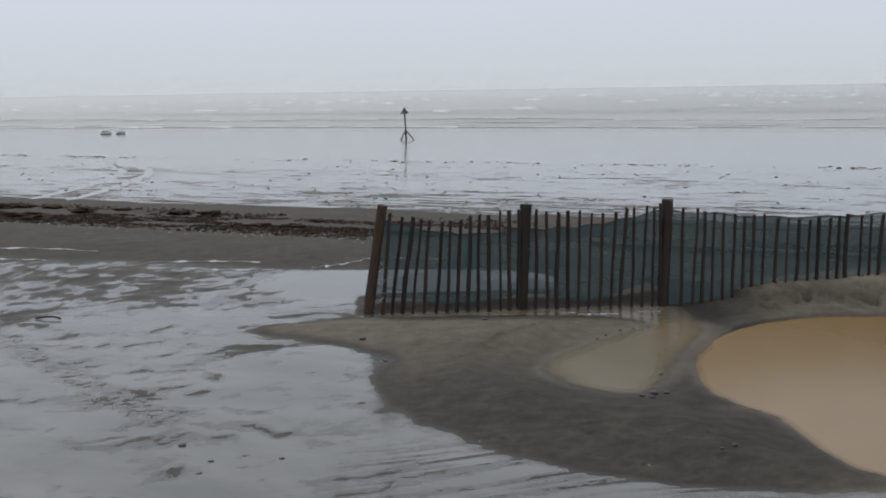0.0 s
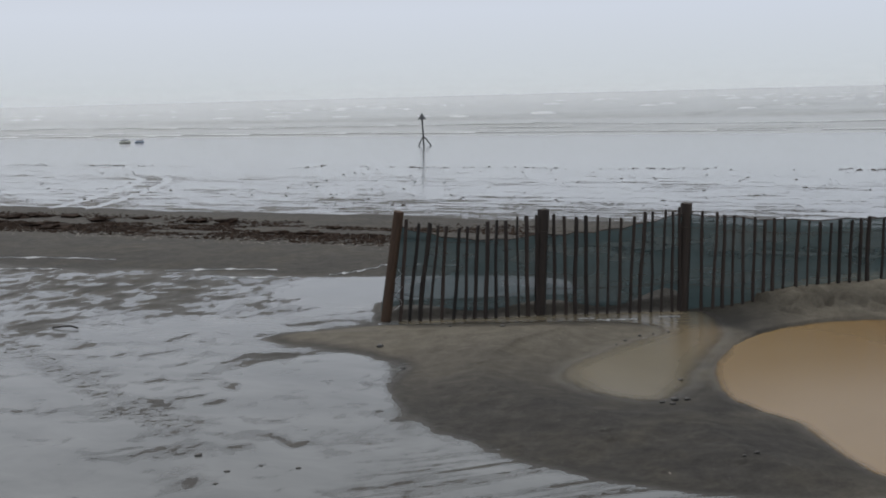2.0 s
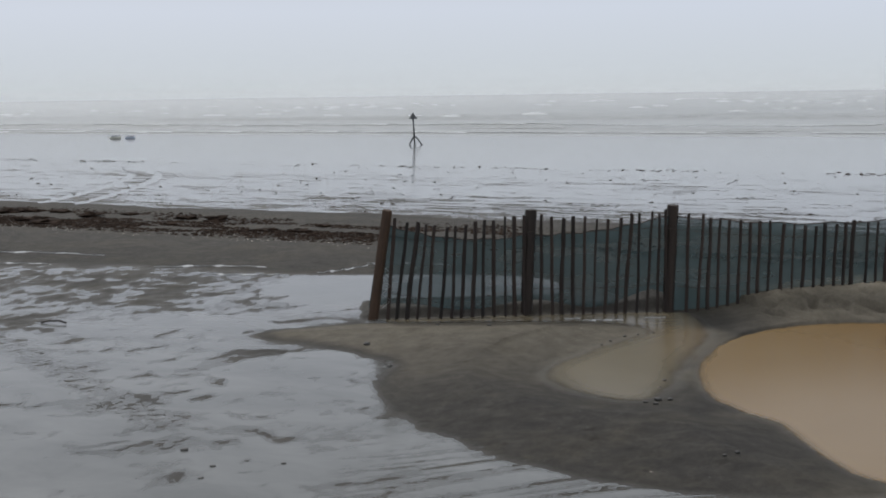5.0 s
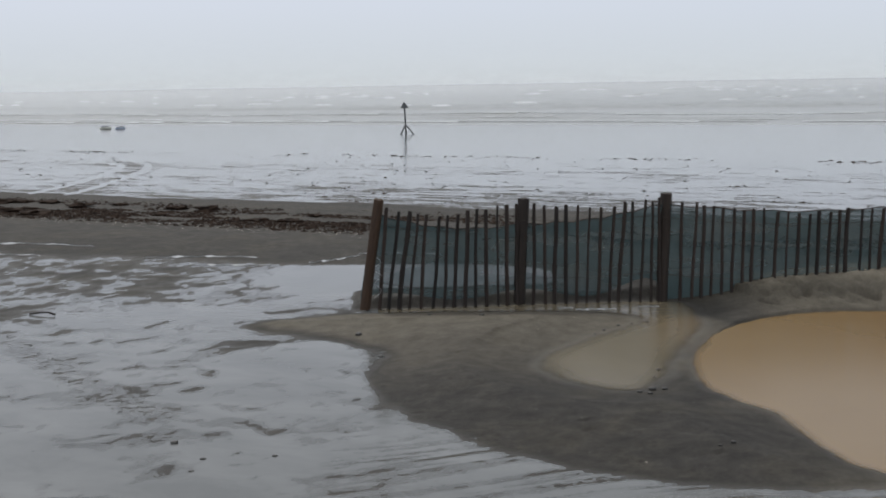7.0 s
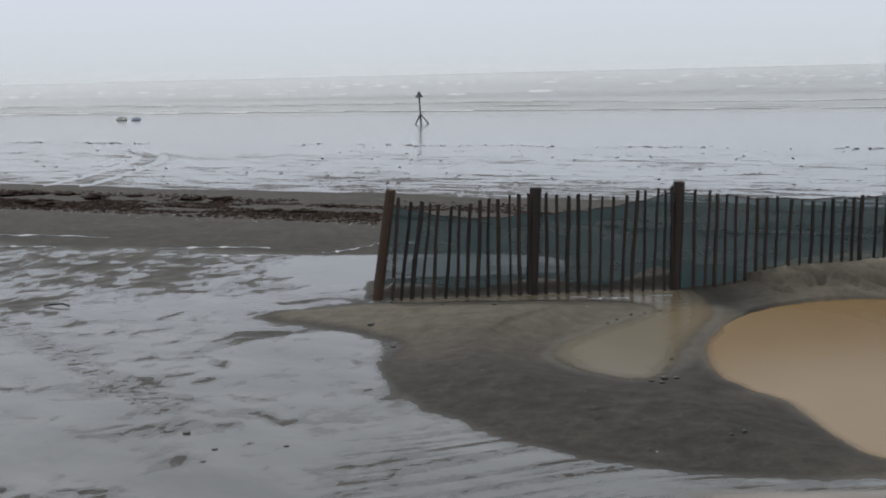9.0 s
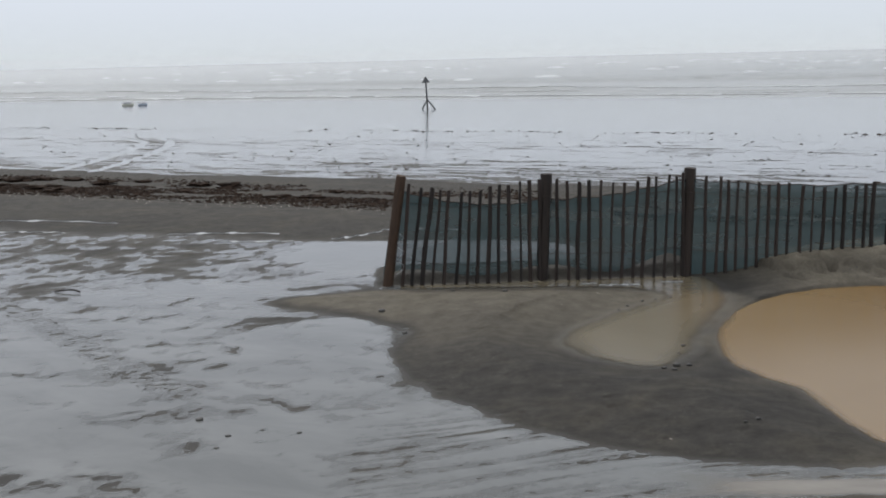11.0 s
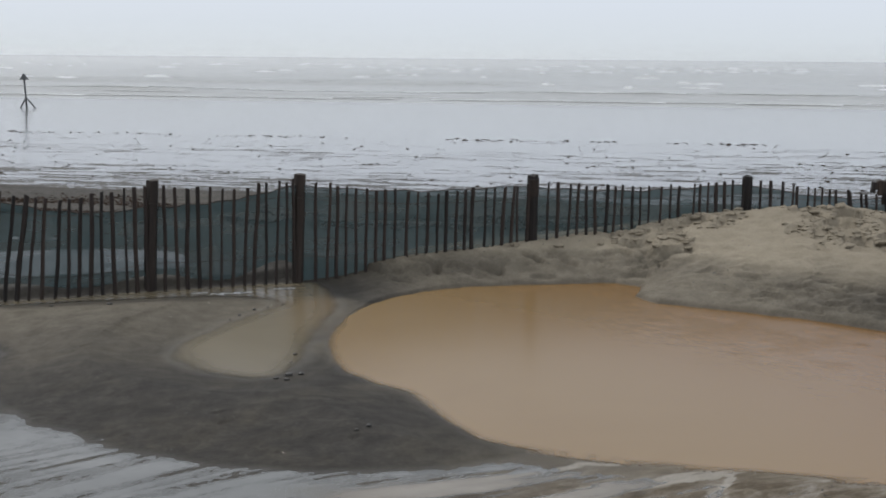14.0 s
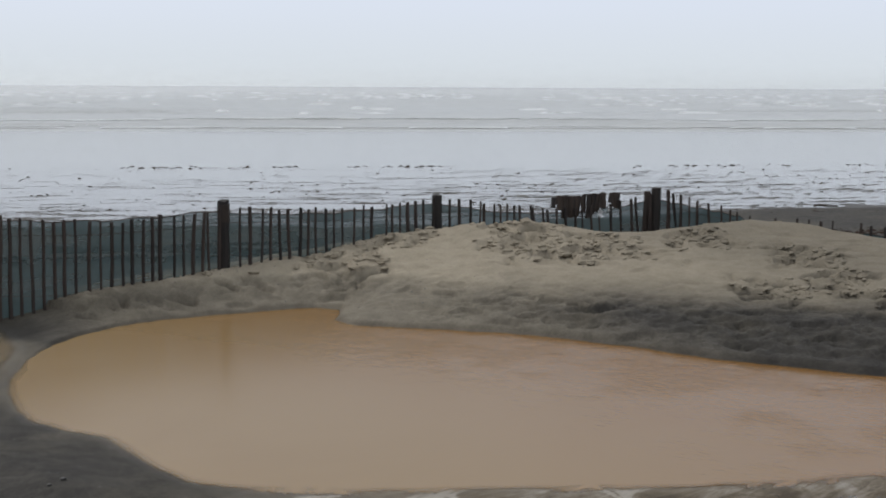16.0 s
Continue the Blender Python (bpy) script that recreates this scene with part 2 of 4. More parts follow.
M_STONE = plain_material("dark_stone", (0.03, 0.028, 0.026), (0.085, 0.078, 0.07), 25, 0.6)
M_METAL = plain_material("tarred_steel", (0.035, 0.038, 0.040), (0.09, 0.095, 0.098), 9, 0.6, metal=0.2)
M_PLASTIC = plain_material("white_plastic_film", (0.5, 0.51, 0.52), (0.72, 0.73, 0.74), 8, 0.4)
M_BOATGREY = plain_material("faded_grey_paint", (0.34, 0.35, 0.36), (0.52, 0.53, 0.54), 4, 0.55)
M_BOATYELLOW = plain_material("faded_yellow_paint", (0.56, 0.57, 0.48), (0.70, 0.70, 0.64), 4, 0.55)
M_BOATBLUE = plain_material("faded_blue_paint", (0.36, 0.42, 0.52), (0.48, 0.53, 0.62), 4, 0.55)
M_BOATDARK = plain_material("dark_rubber", (0.15, 0.155, 0.165), (0.24, 0.245, 0.255), 6, 0.6)


# ---------------------------------------------------------------- shape of the ground
RNG = np.random.RandomState(7)
LATTICE = RNG.rand(256, 256)


def vnoise(x, y, off=0):
    """Smooth value noise, 0 to 1."""
    x, y = np.asarray(x, float) + 17.3 * off, np.asarray(y, float) + 9.7 * off
    xi, yi = np.floor(x).astype(int), np.floor(y).astype(int)
    fx, fy = x - xi, y - yi
    fx, fy = fx * fx * fx * (fx * (fx * 6 - 15) + 10), fy * fy * fy * (fy * (fy * 6 - 15) + 10)
    a, b = LATTICE[xi % 256, yi % 256], LATTICE[(xi + 1) % 256, yi % 256]
    c, d = LATTICE[xi % 256, (yi + 1) % 256], LATTICE[(xi + 1) % 256, (yi + 1) % 256]
    return (a * (1 - fx) + b * fx) * (1 - fy) + (c * (1 - fx) + d * fx) * fy


def fbm(x, y, octaves=4, off=0, gain=0.5):
    total, amp, top = 0.0, 1.0, 0.0
    for o in range(octaves):
        ca, sa = math.cos(o * 1.1), math.sin(o * 1.1)
        total = total + amp * vnoise((x * ca - y * sa) * 2.03**o, (x * sa + y * ca) * 2.03**o, off + o)
        top += amp
        amp *= gain
    return total / top


def step(v, a, b):
    t = np.clip((v - a) / (b - a), 0, 1)
    return t * t * (3 - 2 * t)


def outline(points, rounds=2):
    """A closed outline with its corners rounded off."""
    p = np.array(points, float)
    for _ in range(rounds):
        q = np.roll(p, -1, 0)
        p = np.stack([0.75 * p + 0.25 * q, 0.25 * p + 0.75 * q], 1).reshape(-1, 2)
    return p


def to_line(x, y, pts, closed=False):
    """Distance to a line of points, the value of its third column there, and the side."""
    best = np.full(x.shape, 1e9)
    val, side = np.zeros(x.shape), np.zeros(x.shape)
    n = len(pts)
    for i in range(n if closed else n - 1):
        a, b = pts[i], pts[(i + 1) % n]
        dx, dy = b[0] - a[0], b[1] - a[1]
        t = np.clip(((x - a[0]) * dx + (y - a[1]) * dy) / (dx * dx + dy * dy + 1e-12), 0, 1)
        d = np.hypot(x - a[0] - t * dx, y - a[1] - t * dy)
        near = d < best
        best = np.where(near, d, best)
        if len(a) > 2:
            val = np.where(near, a[2] + t * (b[2] - a[2]), val)
        side = np.where(near, np.sign(dx * (y - a[1]) - dy * (x - a[0])), side)
    return best, val, side


def signed(x, y, poly):
    """Distance to a closed outline, negative inside."""
    d, _, _ = to_line(x, y, poly, True)
    inside = np.zeros(x.shape, bool)
    for a, b in zip(poly, np.roll(poly, -1, 0)):
        cross = (a[1] > y) != (b[1] > y)
        inside ^= cross & (x < (b[0] - a[0]) * (y - a[1]) / (b[1] - a[1] + 1e-12) + a[0])
    return np.where(inside, -d, d)


BIG_PUDDLE = outline([(3.12, 9.7), (3.17, 8.95), (3.45, 8.35), (3.40, 7.4), (3.67, 6.9), (4.3, 6.38), (5.3, 5.68), (6.2, 5.05), (7.3, 4.5), (8.8, 3.8),
                      (10.6, 3.6), (10.1, 5.4), (9.55, 6.05), (9.0, 7.2), (8.55, 8.6), (8.15, 9.4), (7.6, 10.15), (6.95, 10.85), (7.6, 11.75), (6.4, 12.1),
                      (5.2, 12.25), (4.3, 11.85), (3.9, 11.4), (3.45, 10.6)], 1)
SMALL_POOL = outline([(4.0, 12.45), (3.9, 11.85), (3.5, 11.05), (3.15, 10.38), (2.88, 9.7), (2.66, 9.32), (2.38, 9.22), (2.08, 9.42), (1.86, 9.85), (1.78, 10.23), (1.95, 10.68), (2.46, 11.3), (2.95, 11.8), (3.3, 12.15), (3.1, 12.5), (2.6, 12.7), (1.7, 12.87), (1.0, 12.98), (0.55, 13.05), (0.6, 13.2), (2.0, 13.24), (3.8, 13.2), (4.05, 13.0)])
BANK = outline([(-1.05, 12.45), (-0.35, 11.95), (0.18, 11.42), (0.48, 10.95), (0.28, 10.4), (0.25, 9.8), (0.5, 8.86), (1.0, 8.05), (1.5, 7.46), (2.2, 7.0),
                (2.9, 6.75), (3.6, 6.75), (4.3, 8), (4.3, 12.9), (2.0, 13.12), (0.2, 13.05), (-0.75, 12.85)])
# crest of the heaped sand along the fence: x, y, height
CREST = np.array([(3.7, 13.15, 0.03), (4.15, 13.1, 0.10), (5.4, 13.0, 0.29), (6.8, 12.95, 0.31), (8.3, 12.75, 0.51), (9.6, 12.4, 0.69), (10.1, 12.05, 0.75), (10.6, 11.65, 0.775),
                  (10.9, 11.25, 0.68), (11.25, 10.85, 0.665), (11.7, 10.5, 0.655), (12.28, 10.2, 0.75), (13.05, 9.95, 0.785), (13.4, 9.5, 0.75), (13.42, 8.85, 0.67), (13.3, 8.0, 0.62), (13.0, 6.0, 0.58), (12.5, 2.0, 0.6)])
for _ in range(3):
    q = np.stack([0.75 * CREST[:-1] + 0.25 * CREST[1:], 0.25 * CREST[:-1] + 0.75 * CREST[1:]], 1).reshape(-1, 3)
    CREST = np.concatenate([CREST[:1], q, CREST[-1:]])
TRACKS = [np.array([(-7.95, 28.9), (-7.62, 31.8), (-7.45, 36.0), (-7.55, 40.0), (-7.9, 43.2), (-9.0, 45.2), (-11.0, 46.2)]), np.array([(-6.9, 28.4), (-6.6, 31.5), (-6.45, 36.0), (-6.6, 40.5), (-7.0, 43.4), (-7.9, 46.0), (-9.6, 47.8)])]
NEAR_TRACK = np.array([(-5.6, 15.2), (-3.75, 12.6), (-2.6, 10.8), (-1.45, 9.0)])
DENTS = np.column_stack([RNG.uniform(4, 14.2, 2000), RNG.uniform(6, 13, 2000), 0.035 + 0.12 * RNG.rand(2000) ** 1.8, RNG.uniform(0.35, 0.85, 2000)])
# small pocks in the wet foot of the dune
T_SHORE, OUT = RNG.rand(900), 1.25 * RNG.rand(900) ** 1.2 + 0.06
POCKS = np.column_stack([np.interp(T_SHORE, [0, 0.5, 1], [7.5, 8.95, 10.0]) + 0.9 * OUT, np.interp(T_SHORE, [0, 0.5, 1], [10.2, 7.4, 5.6]) + 0.45 * OUT, 0.028 + 0.028 * RNG.rand(900) ** 2, RNG.uniform(0.6, 1.2, 900)])
DENTS = np.concatenate([DENTS, POCKS])
PRINTS = np.column_stack([RNG.uniform(0.3, 4.0, 190), RNG.uniform(7.0, 12.8, 190), 0.014 + 0.028 * RNG.rand(190) ** 2, RNG.uniform(0.25, 0.55, 190)])
FALL, FALL_FROM, SEA_V = 1 / 70, 22.0, 94.0
CU, SU = math.cos(SHORE), math.sin(SHORE)
CHANNEL = np.array([(0.45, 17.6), (0.2, 16.2), (0.0, 14.9), (-0.35, 13.95), (-1.0, 13.5), (-1.75, 13.45)])
# where the flats lie bare or deeper under water: x, y, reach both ways, how much
SIDE_RUT = np.array([(-2.75, 11.5), (-2.3, 10.6), (-1.9, 10.0), (-1.35, 9.35)])
BARE_SPOTS = [(-0.9, 11.6, 0.5, 0.38, 2.7), (-3.95, 13.75, 0.55, 0.45, 2.2), (0.35, 7.8, 0.2, 0.28, 2.2), (0.1, 7.15, 0.45, 0.2, 1.4), (-2.6, 11.2, 0.4, 0.25, 0.7),
              (-0.25, 11.1, 0.4, 0.5, -2.6), (-2.05, 7.1, 0.6, 0.3, 2.0), (-1.2, 8.15, 0.9, 0.35, -0.7), (-1.3, 7.4, 0.45, 0.3, -1.4), (0.9, 7.7, 0.25, 0.2, 1.2)]


def fall(v):
    """The beach slopes gently down to the sea beyond the berm."""
    return -FALL * np.clip(v - FALL_FROM, 0, SEA_V - FALL_FROM)


def runoff_zone(x, y):
    """Where the overflow of the big puddle washes out over the sand, 0 to 1."""
    east = step(x, 2.4, 3.8)
    line = y + np.where(x < 3.4, 0.7, 0.3) * (x - 3.4) + 0.3 * (fbm(x * 1.5, y * 1.5, 3, 141) - 0.5)
    zone = step(x + 1.6 * (y - 7.1), -2.8, -0.6) * (1 - step(line, 6.0 + 0.1 * east, 6.75 + 0.25 * east)) * step(x, -0.8, 0.4)
    by_bank = (zone > 0) & (x < 5.5) & (y > 5)
    zone[by_bank] *= step(signed(x[by_bank], y[by_bank], BANK), -0.10, 0.12)
    return zone


FANS = [np.array([(5.1, 5.98, 0.05), (4.6, 6.07, 0.09), (4.2, 6.06, 0.10), (3.7, 6.02, 0.10), (3.1, 6.0, 0.12), (2.4, 6.05, 0.12)]),
        np.array([(4.35, 6.4, 0.03), (3.9, 6.52, 0.05), (3.4, 6.5, 0.06), (2.9, 6.42, 0.08), (2.4, 6.5, 0.10), (1.8, 6.8, 0.12)]),
        np.array([(4.8, 6.05, 0.04), (4.52, 5.87, 0.04), (4.25, 5.64, 0.06), (3.95, 5.4, 0.08)]),
        np.array([(5.75, 5.44, 0.10), (5.52, 5.38, 0.07), (5.36, 5.2, 0.015)]), np.array([(5.5, 5.68, 0.04), (5.36, 5.2, 0.015)])]


def fan_cover(x, y):
    """Pale tongues over the edge of the big puddle, silt and painted reflection, 0 to 1."""
    out = np.zeros(np.shape(x))
    near = (x > 0) & (x < 8) & (y > 3) & (y < 8)
    xn, yn = x[near], y[near]
    xn, yn = xn + 0.2 * (fbm(xn * 3, yn * 3, 3, 151) - 0.5), yn + 0.2 * (fbm(xn * 3, yn * 3, 3, 153) - 0.5)
    for line in FANS:
        d, wide, _ = to_line(xn, yn, line)
        out[near] = np.maximum(out[near], np.exp(-((d / wide.clip(0.03)) ** 2)))
    return out


def silt_tone(x, y):
    """Tone of the sand, -0.6 dark to 1 pale: washed-out silt, and painted pool rims."""
    v = -x * SU + y * CU
    apron = step(x + 0.55 * (y - 6.6), 2.4, 4.2) * (1 - step(y, 6.0, 7.4)) * (1 - step(0.697 * x + 0.717 * y, 9.6, 10.4))
    bank = np.zeros(np.shape(x))
    # dune tone: palest in the middle, darker towards the east
    dune = step(0.697 * x + 0.717 * y, 10.6, 11.6) * step(x, 4.0, 5.2) * (y < 14) * (x < 20) * (0.48 - 0.62 * step(x, 7.6, 10.0) - 0.30 * step(x, 10.4, 12.2) - 0.10 * (1 - step(x, 5.5, 7.5)))
    ring = np.zeros(np.shape(x))
    near = (x > -1.6) & (x < 12) & (y > 2) & (y < 14)
    if near.any():
        xn, yn = x[near], y[near]
        inside = step(-signed(xn, yn, BANK), -0.02, 0.22) * (yn < 13.2) * (1 - step(xn, 3.5, 4.7))
        bank[near] = 0.34 * step(yn, 9.0, 12.4) * inside
        ragged = 0.5 * (fbm(xn * 2.2, yn * 2.2, 4, 131, 0.6) - 0.5)
        # pale rims round both pools: silt, with wet sheen put into the colour
        patchy = step(fbm(xn * 1.3, yn * 1.3, 3, 133), 0.38, 0.6) * (1 - step(0.697 * xn + 0.717 * yn, 9.8, 10.6))
        for poly, full in ((BIG_PUDDLE, 0.12), (SMALL_POOL, 0.05)):
            dr = signed(xn, yn, poly) + ragged
            ring[near] = np.maximum(ring[near], full * patchy * np.exp(-(((dr - 0.02) / 0.16) ** 2)))
    return np.clip(ring + bank + 0.55 * apron + dune + 0.04 * step(v, 13.5, 15.5) * (1 - step(v, 20, 23)), -0.6, 1)


def ground(x, y):
    """Height of the sand, in metres; the water stands at zero."""
    x, y = np.asarray(x, float), np.asarray(y, float)
    u, v = x * CU + y * SU, -x * SU + y * CU
    # wet flats in front: patches of sand just above or just below the film of water
    bend_x, bend_y = fbm(x * 1.7, y * 1.7, 3, 2) - 0.5, fbm(x * 1.7, y * 1.7, 3, 6) - 0.5
    a, b = 0.82 * x + 0.57 * y + 0.7 * bend_x, -0.57 * x + 0.82 * y + 0.5 * bend_y
    n1 = (fbm(a * 3.6, b * 4.3, 5, 3, 0.66) - 0.5) / 0.115
    n0 = (fbm(x * 0.45, y * 0.45, 2, 8) - 0.5) / 0.16
    wetness = 2.35 - 2.7 * np.exp(-(((v - 12.3) / 1.45) ** 4)) - 1.1 * np.exp(-(((v - 10.5) / 0.8) ** 2)) - 0.5 * np.exp(-(((v - 9.2) / 0.9) ** 2)) * step(-x, 1.0, 2.4)
    # a channel of open water round the end of the fence, and bare spots
    close_by = (x > -4) & (x < 3) & (y > 11) & (y < 19)
    if close_by.any():
        d, _, _ = to_line(x[close_by] + 0.3 * bend_x[close_by], y[close_by] + 0.5 * bend_y[close_by], CHANNEL)
        wetness[close_by] += 2.6 * np.exp(-((d / 0.48) ** 2))
    for bx, by, rx, ry, more in BARE_SPOTS:
        wetness = wetness - more * np.exp(-(((x - bx) / rx) ** 2 + ((y - by) / ry) ** 2))
    rut, _, _ = to_line(x, y, SIDE_RUT)
    wetness = wetness - 1.1 * np.exp(-((rut / 0.13) ** 2))
    wash = 0.0038 * (n1 + 0.45 * n0 - wetness)
    # low berm under the line of seaweed
    edge = v + 0.9 * (fbm(u * 0.25, v * 0.25, 3, 5) - 0.5)
    wider = 2.8 * step(u, 3.0, 11.0)
    berm = 0.10 * step(edge, 13.7, 16.0) * (1 - step(edge, 20.0 + wider, 22.2 + wider))
    # far flats, combed by the sea into long low ribs along the shore, falling gently to the water
    ribs = (fbm(u * 0.9 + 0.5 * fbm(u * 0.9, v * 0.9, 2, 13), v * 4.2, 5, 11, 0.74) - 0.5) / 0.105
    broad = (fbm(u * 0.05, v * 0.25, 2, 15) - 0.5) / 0.16
    far = 0.0037 * (1.2 * ribs + 0.45 * broad - 0.55 - 1.1 * step(v, 23.0, 30) - 0.8 * step(v, 31, 40) - 3.0 * step(v, 39, 50))
    for tr in TRACKS:
        d, _, _ = to_line(x, y, tr)
        far = far - 0.035 * np.exp(-((d / 0.11) ** 2)) + 0.006 * np.exp(-((d / 0.55) ** 2))
    blend = step(edge, 13.0, 14.6)
    h = wash * (1 - blend) + blend * far * step(v - wider, 20, 22.5) + berm + blend * (1 - step(v - wider, 20, 22.5)) * 0.01
    h = h + fall(v) - 0.02 * np.clip(v - SEA_V + 4, 0, 60)
    close = (x > -7.5) & (x < 16.5) & (y > 2.5) & (y < 17.5)
    if close.any():
        h[close] = near_ground(x[close], y[close], h[close])
    return h


# places where feet have broken up the dune: x, y, reach
TRODDEN = [(10.3, 11.1, 0.75), (10.8, 10.6, 0.5), (10.75, 8.2, 0.36), (11.5, 7.7, 0.36), (11.8, 9.9, 0.45), (7.1, 11.9, 0.55), (6.3, 11.7, 0.5), (9.2, 12.4, 0.45), (8.1, 12.5, 0.5), (12.2, 8.6, 0.4), (11.4, 6.6, 0.6), (5.3, 12.6, 0.5), (6.1, 12.5, 0.5)]


def trodden_at(x, y):
    """How far the sand is broken up by feet, 0 to 1."""
    near_feet = np.zeros(np.shape(x))
    for px, py, reach in TRODDEN:
        near_feet = np.maximum(near_feet, np.exp(-((np.hypot(x - px, y - py) / (1.35 * reach)) ** 2)))
    return step(near_feet + 1.3 * (fbm(x * 1.4, y * 1.4, 4, 69, 0.6) - 0.5), 0.30, 0.70)


def near_ground(x, y, h):
    """The bank, the wash-out, the dune and the pools, laid over the flats of height h."""
    # tyre track pressed across the flats
    d, _, _ = to_line(x, y, NEAR_TRACK)
    rolled = np.exp(-((d / 0.19) ** 4))
    h = h * (1 - rolled) + rolled * (-0.0022 + 0.016 * (fbm(x * 17, y * 17, 2, 21, 0.7) - 0.5))
    # the sodden bank below the fence
    d = signed(x, y, BANK) + 0.26 * (fbm(x * 1.8, y * 1.8, 5, 31, 0.6) - 0.5)
    bank = 0.115 * step(-d, -0.14, 1.2) + 0.005 + (0.030 * (fbm(x * 2.2, y * 2.2, 4, 33) - 0.5) + 0.016 * (fbm(x * 7, y * 9, 4, 35, 0.6) - 0.5)) * step(-d, 0.1, 0.7)
    for px, py, pr, pd in PRINTS:
        at = np.nonzero((np.abs(x - px) < 2.5 * pr) & (np.abs(y - py) < 2.5 * pr))[0]
        off = np.hypot((x[at] - px) / (1.5 * pr), (y[at] - py) / pr)
        bank[at] += pd * pr * (0.30 * np.exp(-(((off - 1.15) / 0.25) ** 2)) - (1 - step(off, 0.55, 1.0)))
    k = step(-d, -0.22, 0.09)
    h = h * (1 - k) + k * bank
    # wash-out in front of the big puddle: braided rills and flow ripples
    across = y - 0.05 * x + 0.055 * np.clip(2.5 - x, 0, 5) ** 2
    flow = (fbm(x * 1.0 + 0.3 * np.sin(across * 1.3), across * 13.0 + 0.7 * np.sin(x * 2.3), 4, 41, 0.66) - 0.5) / 0.115
    rill = np.abs(fbm(x * 0.55 + 0.3 * y, y * 1.1, 3, 45) - 0.5) / 0.16
    apron = runoff_zone(x, y)
    right = step(x, 2.6, 5.2)
    streams = fan_cover(x, y)
    bed = 0.0028 * (flow - 1.3 + 1.5 * step(x, 2.2, 4.0)) + right * (0.012 * step(rill, 0.15, 0.7) + 0.005 * flow) + 0.014 * step(x, 4.9, 6.2) * (fbm(x * 5, y * 5, 4, 47, 0.6) - 0.3)
    # ribbed spots left bare on the near side
    for bx, by, rx, ry in ((0.32, 7.78, 0.20, 0.28), (0.1, 7.1, 0.35, 0.14)):
        bed = bed + 0.0022 * (1 + 0.3 * flow) * np.exp(-(((x - bx) / rx) ** 2 + ((y - by) / ry) ** 2))
    h = h * (1 - apron) + apron * (bed - (0.010 + 0.5 * np.clip(bed, 0, 1)) * streams)
    # the dune between the puddle and the fence
    db = signed(x, y, BIG_PUDDLE)
    db = db - 0.06 * (1 - step(0.697 * x + 0.717 * y, 10.3, 11.0))
    wob = db + 0.10 * (fbm(x * 2.5, y * 2.5, 3, 51) - 0.5)
    dc, _, side = to_line(x, y, CREST)
    hc, weight = np.zeros(x.shape), np.zeros(x.shape)
    for cx, cy, ch in CREST:
        w = 1 / ((x - cx) ** 2 + (y - cy) ** 2 + 0.06) ** 2
        hc, weight = hc + w * ch, weight + w
    hc = hc / weight
    t = np.clip(wob, 0, None) / (np.clip(wob, 0, None) + dc + 1e-6)
    front = hc * (0.25 * np.sqrt(t) + 0.75 * t ** 1.1) + (0.03 + 0.025 * step(x, 7.2, 8.2)) * step(wob, 0.0, 0.03)
    back = hc * np.exp(-((dc / 1.9) ** 2))
    dune = np.where(side < 0, front, back) * step(0.697 * x + 0.717 * y, 10.1, 11.3) * step(x, 3.2, 4.4)
    lump = fbm(x * 1.3, y * 1.3, 3, 61) - 0.5
    pit = np.abs(fbm(x * 3.4, y * 3.4, 3, 65) - 0.5)
    trodden = trodden_at(x, y)
    scuffed = 0.06 + 0.94 * trodden
    crumb = fbm(x * 4.5, y * 4.5, 3, 62, 0.58) - 0.5
    rough = step(dune, 0.02, 0.18) * scuffed
    scarp = fbm(x * 2.1 + 0.25 * np.sin(y * 3), y * 3.4, 3, 75, 0.55)
    ledge = step(scarp, 0.44, 0.458) + step(scarp, 0.54, 0.558) + step(scarp, 0.63, 0.648) - 1.5
    dune = dune + rough * 0.004 * ledge + step(dune, 0.03, 0.35) * 0.09 * lump
    dune = dune + rough * (0.11 * crumb - 0.015 * step(0.05 - pit, 0, 0.05) * trodden)
    xw = x + 0.14 * (fbm(x * 5, y * 5, 2, 73) - 0.5)
    yw = y + 0.14 * (fbm(x * 5, y * 5, 2, 77) - 0.5)
    on = np.nonzero(dune > 0.02)[0]
    xs_, ys_, xw, yw, rough_on, cut = x[on], y[on], xw[on], yw[on], rough[on], np.zeros(len(on))
    # footprints and slumps: a steep wall on the uphill side, running out downhill
    for px, py, pr, pd in DENTS:
        near_dent = np.nonzero((np.abs(xs_ - px) < 2.4 * pr) & (np.abs(ys_ - py) < 2.4 * pr))[0]
        if len(near_dent):
            dx, dy = xw[near_dent] - px, yw[near_dent] - py
            up, side_way = (0.697 * dx + 0.717 * dy) / pr, (0.717 * dx - 0.697 * dy) / (1.5 * pr)
            hollow = (1 - step(np.hypot(up, side_way), 0.80, 1.0)) * np.clip(0.55 + 0.45 * up, 0, 1)
            lip = np.exp(-(((up + 1.0) / 0.45) ** 2 + side_way**2))
            cut[near_dent] += pd * pr * (0.18 * lip - hollow)
    low_wet = step(xs_, 7.2, 8.6) * (1 - step(dune[on], 0.22, 0.36))
    dune[on] += (step(dune[on], 0.03, 0.15) * (0.12 + 0.45 * low_wet) + rough_on) * cut
    h = np.where(dune > 0.004, np.maximum(h, dune), h)
    # the basins
    h = np.where(wob < 0.10, np.minimum(h, (0.16 + 1.24 * step(0.697 * x + 0.717 * y, 10.3, 11.2)) * wob + np.minimum(0, wob + 0.25) * 0.2 + 0.003), h)
    levee = step(wob, 0.02, 0.10) * (1 - step(wob, 0.12, 0.3)) * (y < 7.5)
